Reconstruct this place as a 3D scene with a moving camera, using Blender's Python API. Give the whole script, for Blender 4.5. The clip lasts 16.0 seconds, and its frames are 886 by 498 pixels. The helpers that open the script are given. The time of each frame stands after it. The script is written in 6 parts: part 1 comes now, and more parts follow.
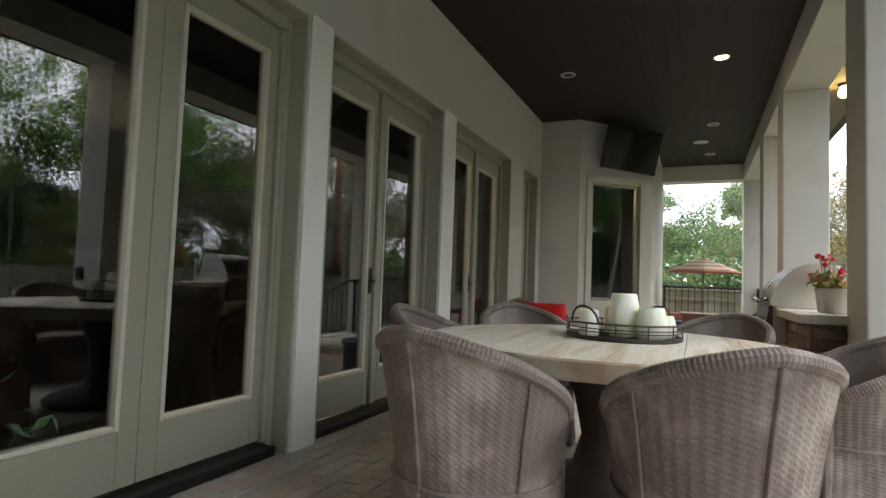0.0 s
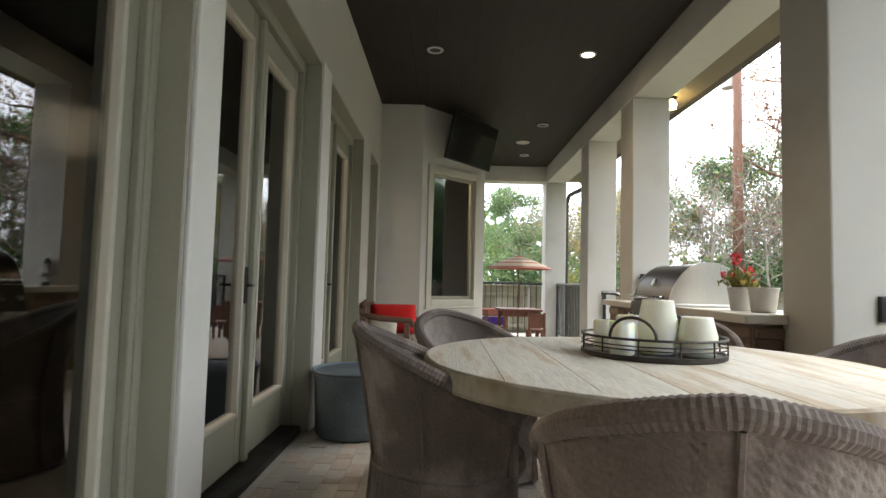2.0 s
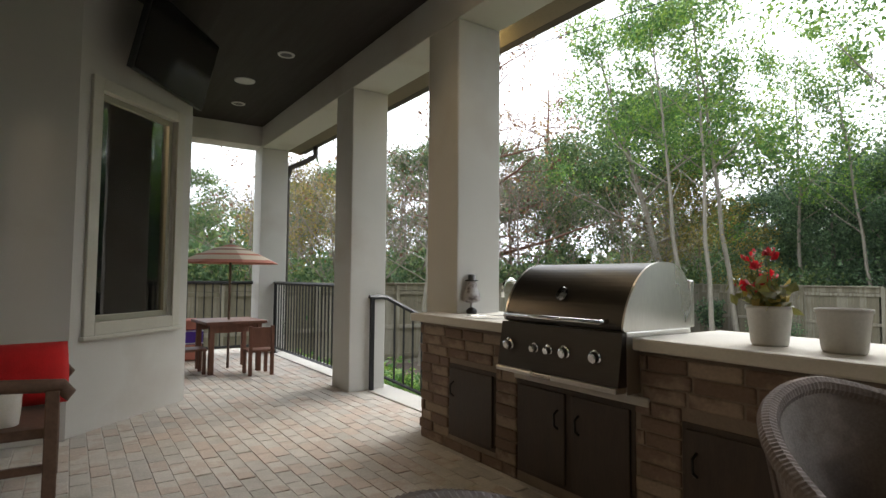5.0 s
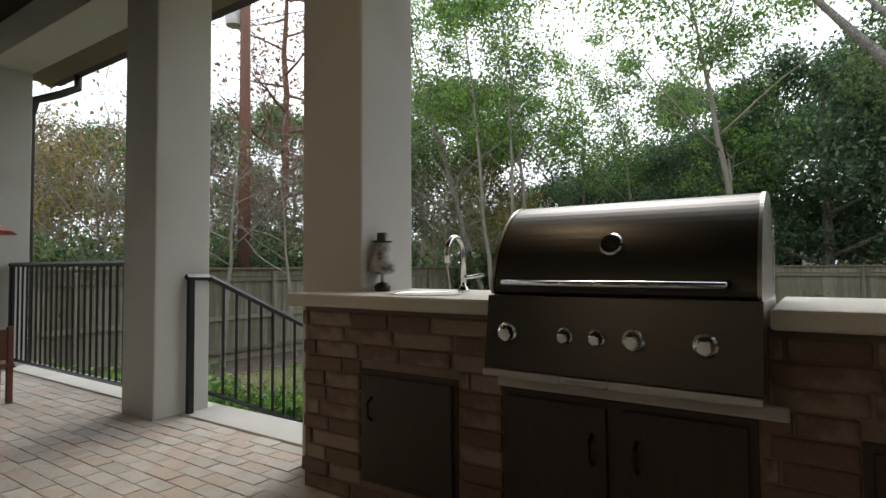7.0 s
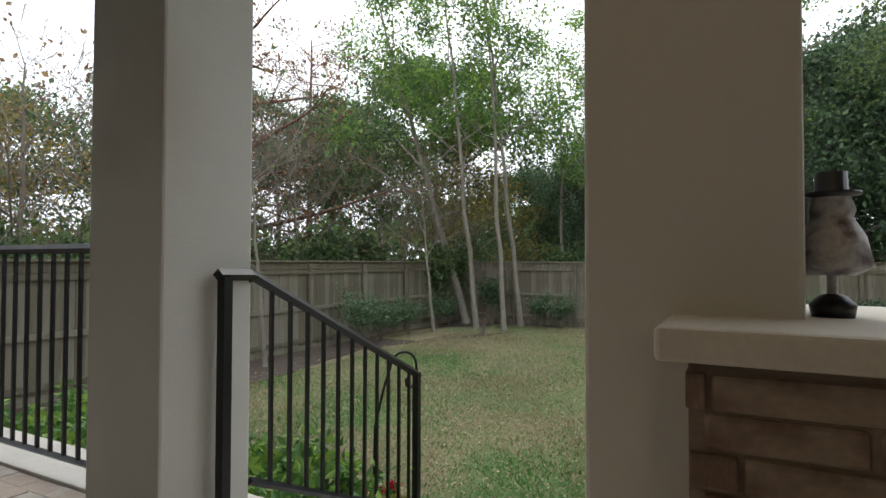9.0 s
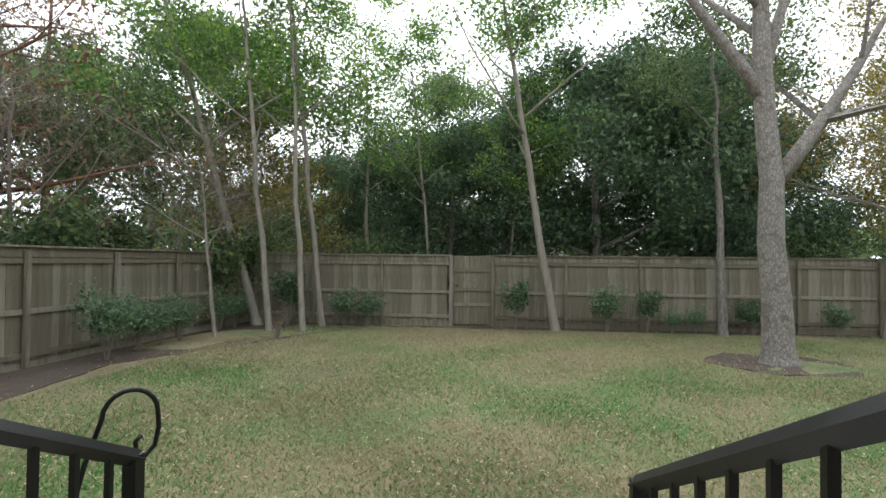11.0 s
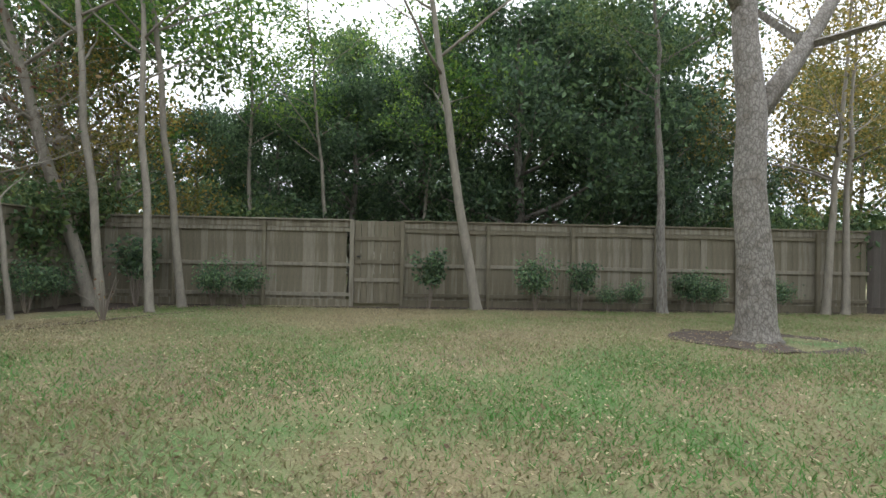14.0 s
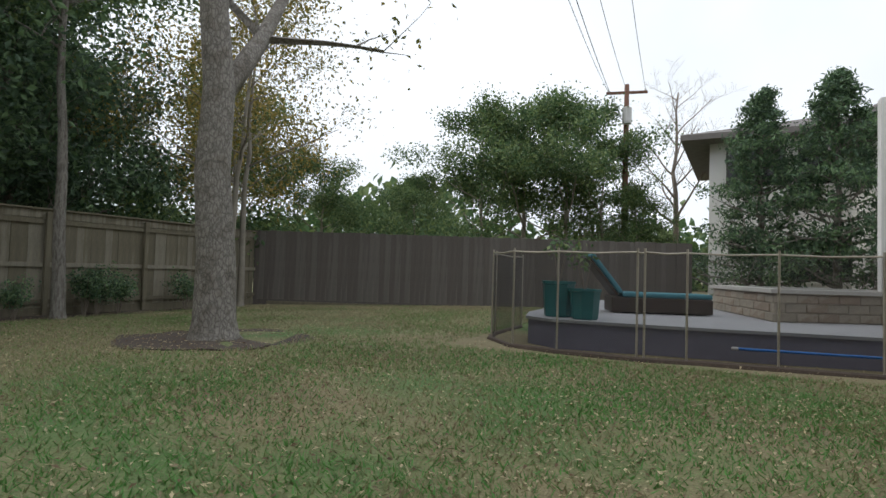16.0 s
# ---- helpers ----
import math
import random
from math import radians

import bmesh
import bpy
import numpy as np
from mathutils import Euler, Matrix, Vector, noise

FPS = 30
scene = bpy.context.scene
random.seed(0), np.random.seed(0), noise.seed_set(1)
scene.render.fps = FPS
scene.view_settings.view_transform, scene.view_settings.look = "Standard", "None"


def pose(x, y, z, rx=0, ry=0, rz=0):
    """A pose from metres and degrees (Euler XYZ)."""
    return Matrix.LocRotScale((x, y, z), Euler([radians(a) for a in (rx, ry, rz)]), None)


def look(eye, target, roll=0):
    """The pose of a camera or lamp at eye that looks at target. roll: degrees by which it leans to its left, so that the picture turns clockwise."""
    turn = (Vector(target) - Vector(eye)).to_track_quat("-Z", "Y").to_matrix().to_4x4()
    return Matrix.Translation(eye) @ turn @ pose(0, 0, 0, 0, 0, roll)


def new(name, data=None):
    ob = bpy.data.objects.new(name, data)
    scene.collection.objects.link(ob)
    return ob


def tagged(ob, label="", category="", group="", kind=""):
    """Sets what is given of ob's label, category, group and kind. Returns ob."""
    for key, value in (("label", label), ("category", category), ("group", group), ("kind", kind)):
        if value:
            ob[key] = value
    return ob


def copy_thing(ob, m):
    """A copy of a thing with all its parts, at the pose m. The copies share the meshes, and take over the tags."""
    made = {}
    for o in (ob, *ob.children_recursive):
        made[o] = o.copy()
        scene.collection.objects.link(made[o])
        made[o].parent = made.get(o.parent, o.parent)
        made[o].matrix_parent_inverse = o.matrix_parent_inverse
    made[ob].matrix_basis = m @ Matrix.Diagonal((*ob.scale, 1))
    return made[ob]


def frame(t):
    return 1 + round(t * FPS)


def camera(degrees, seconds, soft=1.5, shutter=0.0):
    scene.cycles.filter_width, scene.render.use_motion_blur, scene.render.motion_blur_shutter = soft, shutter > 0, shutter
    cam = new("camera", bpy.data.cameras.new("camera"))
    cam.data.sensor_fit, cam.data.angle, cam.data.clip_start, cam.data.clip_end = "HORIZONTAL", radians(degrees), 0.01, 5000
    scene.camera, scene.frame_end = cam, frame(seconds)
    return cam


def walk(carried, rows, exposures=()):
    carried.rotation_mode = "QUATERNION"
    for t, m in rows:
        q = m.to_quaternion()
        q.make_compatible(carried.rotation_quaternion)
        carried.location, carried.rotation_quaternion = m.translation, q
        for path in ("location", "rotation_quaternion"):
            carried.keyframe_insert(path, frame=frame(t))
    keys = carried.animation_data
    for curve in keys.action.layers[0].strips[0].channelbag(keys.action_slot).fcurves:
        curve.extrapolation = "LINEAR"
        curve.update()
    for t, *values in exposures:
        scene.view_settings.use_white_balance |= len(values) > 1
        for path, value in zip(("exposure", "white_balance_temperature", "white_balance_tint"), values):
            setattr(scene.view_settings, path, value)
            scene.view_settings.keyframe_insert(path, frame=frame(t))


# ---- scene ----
cam = camera(77.6, 16.0)
PATH = [
    (0, (-0.34, -0.453, 1.057), (-1.175, 1.361, 1.17), 2.1),
    (0.5, (-0.674, -0.398, 1.058), (-1.338, 1.485, 1.173), 2.0),
    (1, (-1.018, -0.269, 1.058), (-1.414, 1.688, 1.18), 1.7),
    (1.5, (-1.313, -0.048, 1.054), (-1.527, 1.937, 1.178), 1.7),
    (2, (-1.586, 0.24, 1.07), (-1.595, 2.236, 1.193), 1.5),
    (2.5, (-1.759, 0.595, 1.109), (-1.551, 2.581, 1.226), 1.0),
    (3, (-1.91, 1.006, 1.141), (-1.538, 2.968, 1.249), 0.7),
    (3.5, (-1.975, 1.474, 1.148), (-1.374, 3.378, 1.255), 0.6),
    (4, (-1.994, 1.984, 1.168), (-1.2, 3.817, 1.274), 0.6),
    (4.5, (-1.978, 2.469, 1.195), (-1.009, 4.216, 1.3), 0.5),
    (5, (-1.939, 2.97, 1.199), (-0.822, 4.625, 1.304), 0.5),
    (5.2, (-1.898, 3.131, 1.184), (-0.729, 4.749, 1.295), 0.5),
    (7.3, (-1.456, 4.801, 1.039), (0.212, 5.902, 1.103), -0.3),
    (7.5, (-1.39, 5.016, 1.034), (0.277, 6.119, 1.098), -0.3),
    (8, (-1.253, 5.567, 1.021), (0.414, 6.671, 1.095), 0.1),
    (8.2, (-1.222, 5.782, 1.029), (0.459, 6.864, 1.094), 0.0),
    (9.2, (-0.62, 6.66, 1.04), (1.17, 7.55, 1.09), 0.2),
    (10.3, (0.263, 7.249, 1.03), (2.16, 7.881, 1.07), 0.3),
    (10.5, (0.443, 7.335, 1.022), (2.374, 7.855, 1.056), 0.7),
    (11, (0.872, 7.294, 0.876), (2.858, 7.524, 0.92), 0.6),
    (11.5, (1.278, 7.32, 0.807), (3.272, 7.469, 0.842), 0.6),
    (12, (1.707, 7.349, 0.61), (3.704, 7.438, 0.649), 0.8),
    (12.5, (2.078, 7.387, 0.477), (4.077, 7.453, 0.508), 0.8),
    (13, (2.546, 7.422, 0.335), (4.544, 7.511, 0.359), 0.9),
    (13.5, (3.041, 7.411, 0.217), (5.039, 7.501, 0.238), 1.0),
    (14, (3.645, 7.402, 0.258), (5.643, 7.299, 0.278), 1.1),
    (14.5, (4.213, 7.378, 0.133), (6.119, 6.773, 0.176), 1.8),
    (15, (4.678, 7.414, 0.118), (6.286, 6.227, 0.174), 1.9),
    (15.5, (5.106, 7.592, 0.108), (6.317, 6.003, 0.175), 1.8),
    (16, (5.511, 7.776, 0.097), (6.37, 5.971, 0.175), 1.8),
]
walk(cam, [(t, look(eye, target, roll)) for t, eye, target, roll in PATH],
     exposures=[(0.0, 1.98), (1.0, 2.5), (2.0, 2.42), (3.5, 1.8), (5.0, 1.55), (7.5, 0.85), (8.2, 0.85), (10.5, 1.12), (12.5, 1.18), (14.5, 1.2), (16.0, 0.25)])

# ---- world and sun: a bright overcast winter sky ----
world = bpy.data.worlds.new("overcast_sky")
scene.world = world
world.use_nodes = True
wn, wl = world.node_tree.nodes, world.node_tree.links
sky = wn.new("ShaderNodeTexSky")
sky.sky_type, sky.sun_disc = "NISHITA", False
sky.sun_elevation, sky.sun_rotation = radians(48), radians(70)
sky.air_density, sky.dust_density, sky.ozone_density = 1.0, 6.0, 1.0
pale = wn.new("ShaderNodeHueSaturation")
pale.inputs["Saturation"].default_value = 0.12
pale.inputs["Value"].default_value = 1.0
cloud = wn.new("ShaderNodeTexNoise")
cloud.inputs["Scale"].default_value, cloud.inputs["Detail"].default_value = 2.2, 5.0
coords = wn.new("ShaderNodeTexCoord")
cloud_ramp = wn.new("ShaderNodeMapRange")
cloud_ramp.inputs["To Min"].default_value, cloud_ramp.inputs["To Max"].default_value = 0.72, 1.22
dim = wn.new("ShaderNodeMix")
dim.data_type, dim.blend_type = "RGBA", "MULTIPLY"
dim.inputs["Factor"].default_value = 1.0
wl.new(coords.outputs["Generated"], cloud.inputs["Vector"])
wl.new(cloud.outputs["Fac"], cloud_ramp.inputs["Value"])
wl.new(sky.outputs["Color"], pale.inputs["Color"])
deck = wn.new("ShaderNodeMix")
deck.data_type = "RGBA"
deck.inputs["Factor"].default_value = 0.75
deck.inputs["B"].default_value = (8.6, 9.2, 10.0, 1)
wl.new(pale.outputs["Color"], deck.inputs["A"])
wl.new(deck.outputs["Result"], dim.inputs["A"])
wl.new(cloud_ramp.outputs["Result"], dim.inputs["B"])
wl.new(dim.outputs["Result"], wn["Background"].inputs["Color"])
wn["Background"].inputs["Strength"].default_value = 0.12

sun_data = bpy.data.lights.new("sun", "SUN")
sun_data.energy, sun_data.angle, sun_data.color = 0.6, radians(25), (1.0, 0.97, 0.92)
sun = new("sun", sun_data)
sun.matrix_world = look((0, 0, 30), (-8, -3, 20.4))


# ---- materials ----
def material(name, color, rough=0.6, metal=0.0, vary=0.25, scale=6.0, bump=0.2, fine=60.0, second=None, second_amount=0.5,
             island=0.0, each=0.0, spec=0.5, stretch=(1, 1, 1), coat=0.0, relief=0.01, mixed=0.7):
    """A surface with broad stains (scale), fine grain (fine), bump and, where asked, a second colour, variation by island or by object."""
    m = bpy.data.materials.new(name)
    m.use_nodes = True
    n, l = m.node_tree.nodes, m.node_tree.links
    b = n["Principled BSDF"]
    b.inputs["Roughness"].default_value, b.inputs["Metallic"].default_value = rough, metal
    b.inputs["Specular IOR Level"].default_value = spec
    b.inputs["Coat Weight"].default_value = coat
    tc, mp = n.new("ShaderNodeTexCoord"), n.new("ShaderNodeMapping")
    mp.inputs["Scale"].default_value = stretch
    l.new(tc.outputs["Object"], mp.inputs["Vector"])
    broad, grain = n.new("ShaderNodeTexNoise"), n.new("ShaderNodeTexNoise")
    for t, s, d in ((broad, scale, 5.0), (grain, fine, 4.0)):
        t.inputs["Scale"].default_value, t.inputs["Detail"].default_value = s, d
        l.new(mp.outputs["Vector"], t.inputs["Vector"])
    add = n.new("ShaderNodeMath")
    add.operation = "MULTIPLY_ADD"
    add.inputs[1].default_value = 0.45
    l.new(grain.outputs["Fac"], add.inputs[0])
    half = n.new("ShaderNodeMath")
    half.operation = "MULTIPLY"
    half.inputs[1].default_value = 0.55
    l.new(broad.outputs["Fac"], half.inputs[0])
    l.new(half.outputs[0], add.inputs[2])
    ramp = n.new("ShaderNodeMapRange")
    ramp.inputs["From Min"].default_value, ramp.inputs["From Max"].default_value = 0.3, 0.7
    ramp.inputs["To Min"].default_value, ramp.inputs["To Max"].default_value = 1 - vary, 1 + vary
    l.new(add.outputs[0], ramp.inputs["Value"])
    value = ramp.outputs["Result"]
    for amount, node, out in ((island, "ShaderNodeNewGeometry", "Random Per Island"), (each, "ShaderNodeObjectInfo", "Random")):
        if amount:
            src, mr, mul = n.new(node), n.new("ShaderNodeMapRange"), n.new("ShaderNodeMath")
            mr.inputs["To Min"].default_value, mr.inputs["To Max"].default_value = 1 - amount, 1 + amount
            mul.operation = "MULTIPLY"
            l.new(src.outputs[out], mr.inputs["Value"])
            l.new(value, mul.inputs[0])
            l.new(mr.outputs["Result"], mul.inputs[1])
            value = mul.outputs[0]
    base = n.new("ShaderNodeMix")
    base.data_type = "RGBA"
    base.inputs["A"].default_value = (*color, 1)
    base.inputs["B"].default_value = (*(second or color), 1)
    if second:
        mix = n.new("ShaderNodeMapRange")
        mix.inputs["From Min"].default_value, mix.inputs["From Max"].default_value = 0.62 - 0.3 * second_amount, 0.78 - 0.3 * second_amount
        if island or each:
            src = n.new("ShaderNodeNewGeometry" if island else "ShaderNodeObjectInfo")
            av = n.new("ShaderNodeMath")
            av.operation = "ADD"
            sc = n.new("ShaderNodeMath")
            sc.operation = "MULTIPLY_ADD"
            sc.inputs[1].default_value, sc.inputs[2].default_value = mixed, -mixed / 2
            l.new(src.outputs["Random Per Island" if island else "Random"], sc.inputs[0])
            l.new(broad.outputs["Fac"], av.inputs[0])
            l.new(sc.outputs[0], av.inputs[1])
            l.new(av.outputs[0], mix.inputs["Value"])
        else:
            l.new(broad.outputs["Fac"], mix.inputs["Value"])
        l.new(mix.outputs["Result"], base.inputs["Factor"])
    else:
        base.inputs["Factor"].default_value = 0.0
    shade = n.new("ShaderNodeMix")
    shade.data_type, shade.blend_type = "RGBA", "MULTIPLY"
    shade.inputs["Factor"].default_value = 1.0
    l.new(base.outputs["Result"], shade.inputs["A"])
    l.new(value, shade.inputs["B"])
    l.new(shade.outputs["Result"], b.inputs["Base Color"])
    rr = n.new("ShaderNodeMapRange")
    rr.inputs["To Min"].default_value, rr.inputs["To Max"].default_value = max(0.02, rough - 0.12), min(1, rough + 0.12)
    l.new(broad.outputs["Fac"], rr.inputs["Value"])
    l.new(rr.outputs["Result"], b.inputs["Roughness"])
    if bump:
        bp = n.new("ShaderNodeBump")
        bp.inputs["Strength"].default_value, bp.inputs["Distance"].default_value = bump, relief
        l.new(add.outputs[0], bp.inputs["Height"])
        l.new(bp.outputs["Normal"], b.inputs["Normal"])
    return m


def leaf_material(name, color, second, amount=0.5, scale=0.7, mixed=0.7):
    m = material(name, color, 0.55, vary=0.3, scale=scale, bump=0.0, fine=8, second=second, second_amount=amount, island=0.35, mixed=mixed)
    n, l = m.node_tree.nodes, m.node_tree.links
    b, out = n["Principled BSDF"], n["Material Output"]
    tr, mx = n.new("ShaderNodeBsdfTranslucent"), n.new("ShaderNodeMixShader")
    mx.inputs[0].default_value = 0.35
    src = b.inputs["Base Color"].links[0].from_socket
    l.new(src, tr.inputs["Color"])
    l.new(b.outputs[0], mx.inputs[1])
    l.new(tr.outputs[0], mx.inputs[2])
    l.new(mx.outputs[0], out.inputs["Surface"])
    return m


def glass_material(name, tint=(0.9, 0.95, 0.93), clear=0.75):
    m = bpy.data.materials.new(name)
    m.use_nodes = True
    n, l = m.node_tree.nodes, m.node_tree.links
    n.remove(n["Principled BSDF"])
    out = n["Material Output"]
    tr, gl, mx, fr = n.new("ShaderNodeBsdfTransparent"), n.new("ShaderNodeBsdfGlossy"), n.new("ShaderNodeMixShader"), n.new("ShaderNodeFresnel")
    tr.inputs["Color"].default_value = (*[c * clear for c in tint], 1)
    gl.inputs["Roughness"].default_value = 0.02
    fr.inputs["IOR"].default_value = 2.35
    l.new(fr.outputs[0], mx.inputs[0])
    l.new(tr.outputs[0], mx.inputs[1])
    l.new(gl.outputs[0], mx.inputs[2])
    l.new(mx.outputs[0], out.inputs["Surface"])
    return m


def glow_material(name, color, strength):
    m = bpy.data.materials.new(name)
    m.use_nodes = True
    b = m.node_tree.nodes["Principled BSDF"]
    b.inputs["Base Color"].default_value = (*color, 1)
    b.inputs["Emission Color"].default_value = (*color, 1)
    b.inputs["Emission Strength"].default_value = strength
    return m


STUCCO = material("stucco", (0.52, 0.505, 0.465), 0.9, vary=0.06, scale=1.2, bump=0.35, fine=220, second=(0.45, 0.42, 0.375), second_amount=0.25)
PIER_PAINT = material("white_pier_paint", (0.74, 0.73, 0.69), 0.7, vary=0.05, scale=1.5, bump=0.15, fine=160)
TRIM = material("cream_trim", (0.50, 0.48, 0.41), 0.5, vary=0.06, scale=2.0, bump=0.05, fine=40)
DOOR_PAINT = material("olive_door_paint", (0.30, 0.295, 0.23), 0.45, vary=0.07, scale=2.0, bump=0.06, fine=60)
BOARD = material("dark_stained_ceiling", (0.018, 0.013, 0.0105), 0.62, spec=0.3, vary=0.3, scale=2.0, bump=0.2, fine=30, stretch=(8, 0.7, 8))
GLASS = glass_material("window_glass")
DARK_ROOM = material("dim_interior", (0.24, 0.175, 0.12), 0.8, vary=0.3, scale=0.8, bump=0.0)
PAVER = material("tumbled_brick_paver", (0.55, 0.51, 0.455), 0.85, vary=0.2, scale=6, bump=0.6, fine=60, second=(0.42, 0.35, 0.295), second_amount=0.3, each=0.22)
PAVER_JOIN = material("tumbled_brick_field", (0.55, 0.51, 0.455), 0.85, vary=0.2, scale=6, bump=0.6, fine=60, second=(0.42, 0.35, 0.295), second_amount=0.3, island=0.22)
MORTAR = material("mortar", (0.50, 0.47, 0.425), 0.95, vary=0.15, scale=5, bump=0.4, fine=150)
KERB = material("pale_concrete", (0.55, 0.53, 0.49), 0.9, vary=0.12, scale=3, bump=0.3, fine=120)
IRON = material("black_iron", (0.012, 0.012, 0.013), 0.4, 0.3, vary=0.2, scale=8, bump=0.1, fine=120)
FENCE = material("weathered_fence_board", (0.165, 0.145, 0.10), 0.9, vary=0.3, scale=2.2, bump=0.5, fine=30, stretch=(6, 6, 0.5), second=(0.21, 0.19, 0.145), second_amount=0.45, each=0.10)
FENCE_GREY = material("grey_fence_board", (0.115, 0.10, 0.088), 0.9, vary=0.25, scale=2.0, bump=0.5, fine=30, stretch=(6, 6, 0.4), second=(0.135, 0.12, 0.108), second_amount=0.4, each=0.05)
GRASS_SOIL = material("winter_lawn", (0.23, 0.195, 0.105), 0.95, vary=0.6, scale=0.5, bump=1.0, fine=55, second=(0.085, 0.14, 0.045), second_amount=0.38, relief=0.03)
SOIL = material("bare_soil", (0.075, 0.055, 0.042), 0.95, vary=0.35, scale=4, bump=0.9, fine=40)
BARK = material("grey_bark", (0.26, 0.24, 0.21), 0.95, vary=0.45, scale=7, bump=1.0, fine=26, stretch=(3.2, 3.2, 0.8), second=(0.12, 0.105, 0.09), second_amount=0.55, relief=0.05)
def scaly(m, size, stretch, depth):
    """Adds the cracks between bark plates to a material's relief and colour."""
    n, l = m.node_tree.nodes, m.node_tree.links
    b = n["Principled BSDF"]
    tc, mp, vo, mr = n.new("ShaderNodeTexCoord"), n.new("ShaderNodeMapping"), n.new("ShaderNodeTexVoronoi"), n.new("ShaderNodeMapRange")
    nz, warp = n.new("ShaderNodeTexNoise"), n.new("ShaderNodeMix")
    warp.data_type = "RGBA"
    warp.inputs["Factor"].default_value = 0.08
    nz.inputs["Scale"].default_value = 9.0
    l.new(tc.outputs["Object"], nz.inputs["Vector"])
    l.new(tc.outputs["Object"], warp.inputs["A"])
    l.new(nz.outputs["Color"], warp.inputs["B"])
    l.new(warp.outputs["Result"], mp.inputs["Vector"])
    mp.inputs["Scale"].default_value = stretch
    vo.feature = "DISTANCE_TO_EDGE"
    vo.inputs["Scale"].default_value = size
    l.new(mp.outputs["Vector"], vo.inputs["Vector"])
    mr.inputs["From Max"].default_value = 0.2
    mr.inputs["To Min"].default_value, mr.inputs["To Max"].default_value = 0.55, 1.0
    l.new(vo.outputs["Distance"], mr.inputs["Value"])
    mul = n.new("ShaderNodeMix")
    mul.data_type, mul.blend_type = "RGBA", "MULTIPLY"
    mul.inputs["Factor"].default_value = 1.0
    l.new(b.inputs["Base Color"].links[0].from_socket, mul.inputs["A"])
    l.new(mr.outputs["Result"], mul.inputs["B"])
    l.new(mul.outputs["Result"], b.inputs["Base Color"])
    bp = n.new("ShaderNodeBump")
    bp.inputs["Strength"].default_value, bp.inputs["Distance"].default_value = 1.0, depth
    l.new(mr.outputs["Result"], bp.inputs["Height"])
    l.new(b.inputs["Normal"].links[0].from_socket, bp.inputs["Normal"])
    l.new(bp.outputs["Normal"], b.inputs["Normal"])
    return m


OAK_BARK = scaly(material("scaly_grey_bark", (0.30, 0.275, 0.24), 0.95, vary=0.4, scale=5, bump=0.7, fine=40, second=(0.17, 0.15, 0.125), second_amount=0.5, relief=0.02), 24.0, (1, 1, 0.4), 0.008)
PALE_BARK = material("pale_bark", (0.24, 0.215, 0.175), 0.9, vary=0.3, scale=6, bump=0.6, fine=40, stretch=(2, 2, 0.6))
RED_BARK = material("reddish_pine_bark", (0.15, 0.075, 0.05), 0.95, vary=0.35, scale=7, bump=1.0, fine=30, stretch=(3, 3, 0.5))
TWIG = material("bare_twig", (0.20, 0.165, 0.135), 0.9, vary=0.2, scale=4, bump=0.0)
LEAF_BRIGHT = leaf_material("bright_leaf", (0.115, 0.25, 0.06), (0.20, 0.31, 0.055), 0.45)
LEAF_DARK = leaf_material("evergreen_leaf", (0.075, 0.135, 0.075), (0.115, 0.185, 0.085), 0.45)
LEAF_MID = leaf_material("green_leaf", (0.09, 0.165, 0.065), (0.14, 0.19, 0.065), 0.45)
LEAF_SAGE = leaf_material("sage_leaf", (0.10, 0.18, 0.10), (0.14, 0.22, 0.10), 0.45)
LEAF_RUST = leaf_material("rusty_needle", (0.20, 0.10, 0.065), (0.26, 0.17, 0.07), 0.4)
LEAF_GOLD = leaf_material("yellowing_leaf", (0.19, 0.19, 0.05), (0.28, 0.21, 0.05), 0.45)
BLADE = leaf_material("grass_blade", (0.37, 0.315, 0.18), (0.08, 0.21, 0.045), 0.78, 0.38, 0.35)
BLADE_DRY = leaf_material("straw_grass_blade", (0.40, 0.345, 0.205), (0.12, 0.20, 0.06), 0.30, 0.38, 0.35)


# ---- mesh helpers ----
def part(name, bm, mat, parent=None, label="", smooth=False):
    """Links a bmesh as one mesh object, under a thing where one is given."""
    me = bpy.data.meshes.new(name)
    bm.to_mesh(me)
    bm.free()
    me.materials.append(mat)
    if smooth:
        me.polygons.foreach_set("use_smooth", [True] * len(me.polygons))
    ob = new(name, me)
    if parent:
        ob.parent = parent
    if label:
        ob["label"] = label
    return ob


def thing(name, label, category, m=None, group="", kind=""):
    ob = new(name)
    if m is not None:
        ob.matrix_basis = m
    return tagged(ob, label, category, group, kind)


def setting(name, bm, mat, label, category, smooth=False):
    return tagged(part(name, bm, mat, None, "", smooth), label, category, "", "structure")


def box(bm, x0, y0, z0, x1, y1, z1, bevel=0.0, m=None):
    vs = bmesh.ops.create_cube(bm, size=1)["verts"]
    t = Matrix.Translation(((x0 + x1) / 2, (y0 + y1) / 2, (z0 + z1) / 2)) @ Matrix.Diagonal((x1 - x0, y1 - y0, z1 - z0, 1))
    bmesh.ops.transform(bm, matrix=(m @ t) if m is not None else t, verts=vs)
    if bevel:
        es = list({e for v in vs for e in v.link_edges})
        bmesh.ops.bevel(bm, geom=es, offset=bevel, segments=2, affect="EDGES", profile=0.5)
    return bm


def B(*a, **k):
    return box(bmesh.new(), *a, **k)


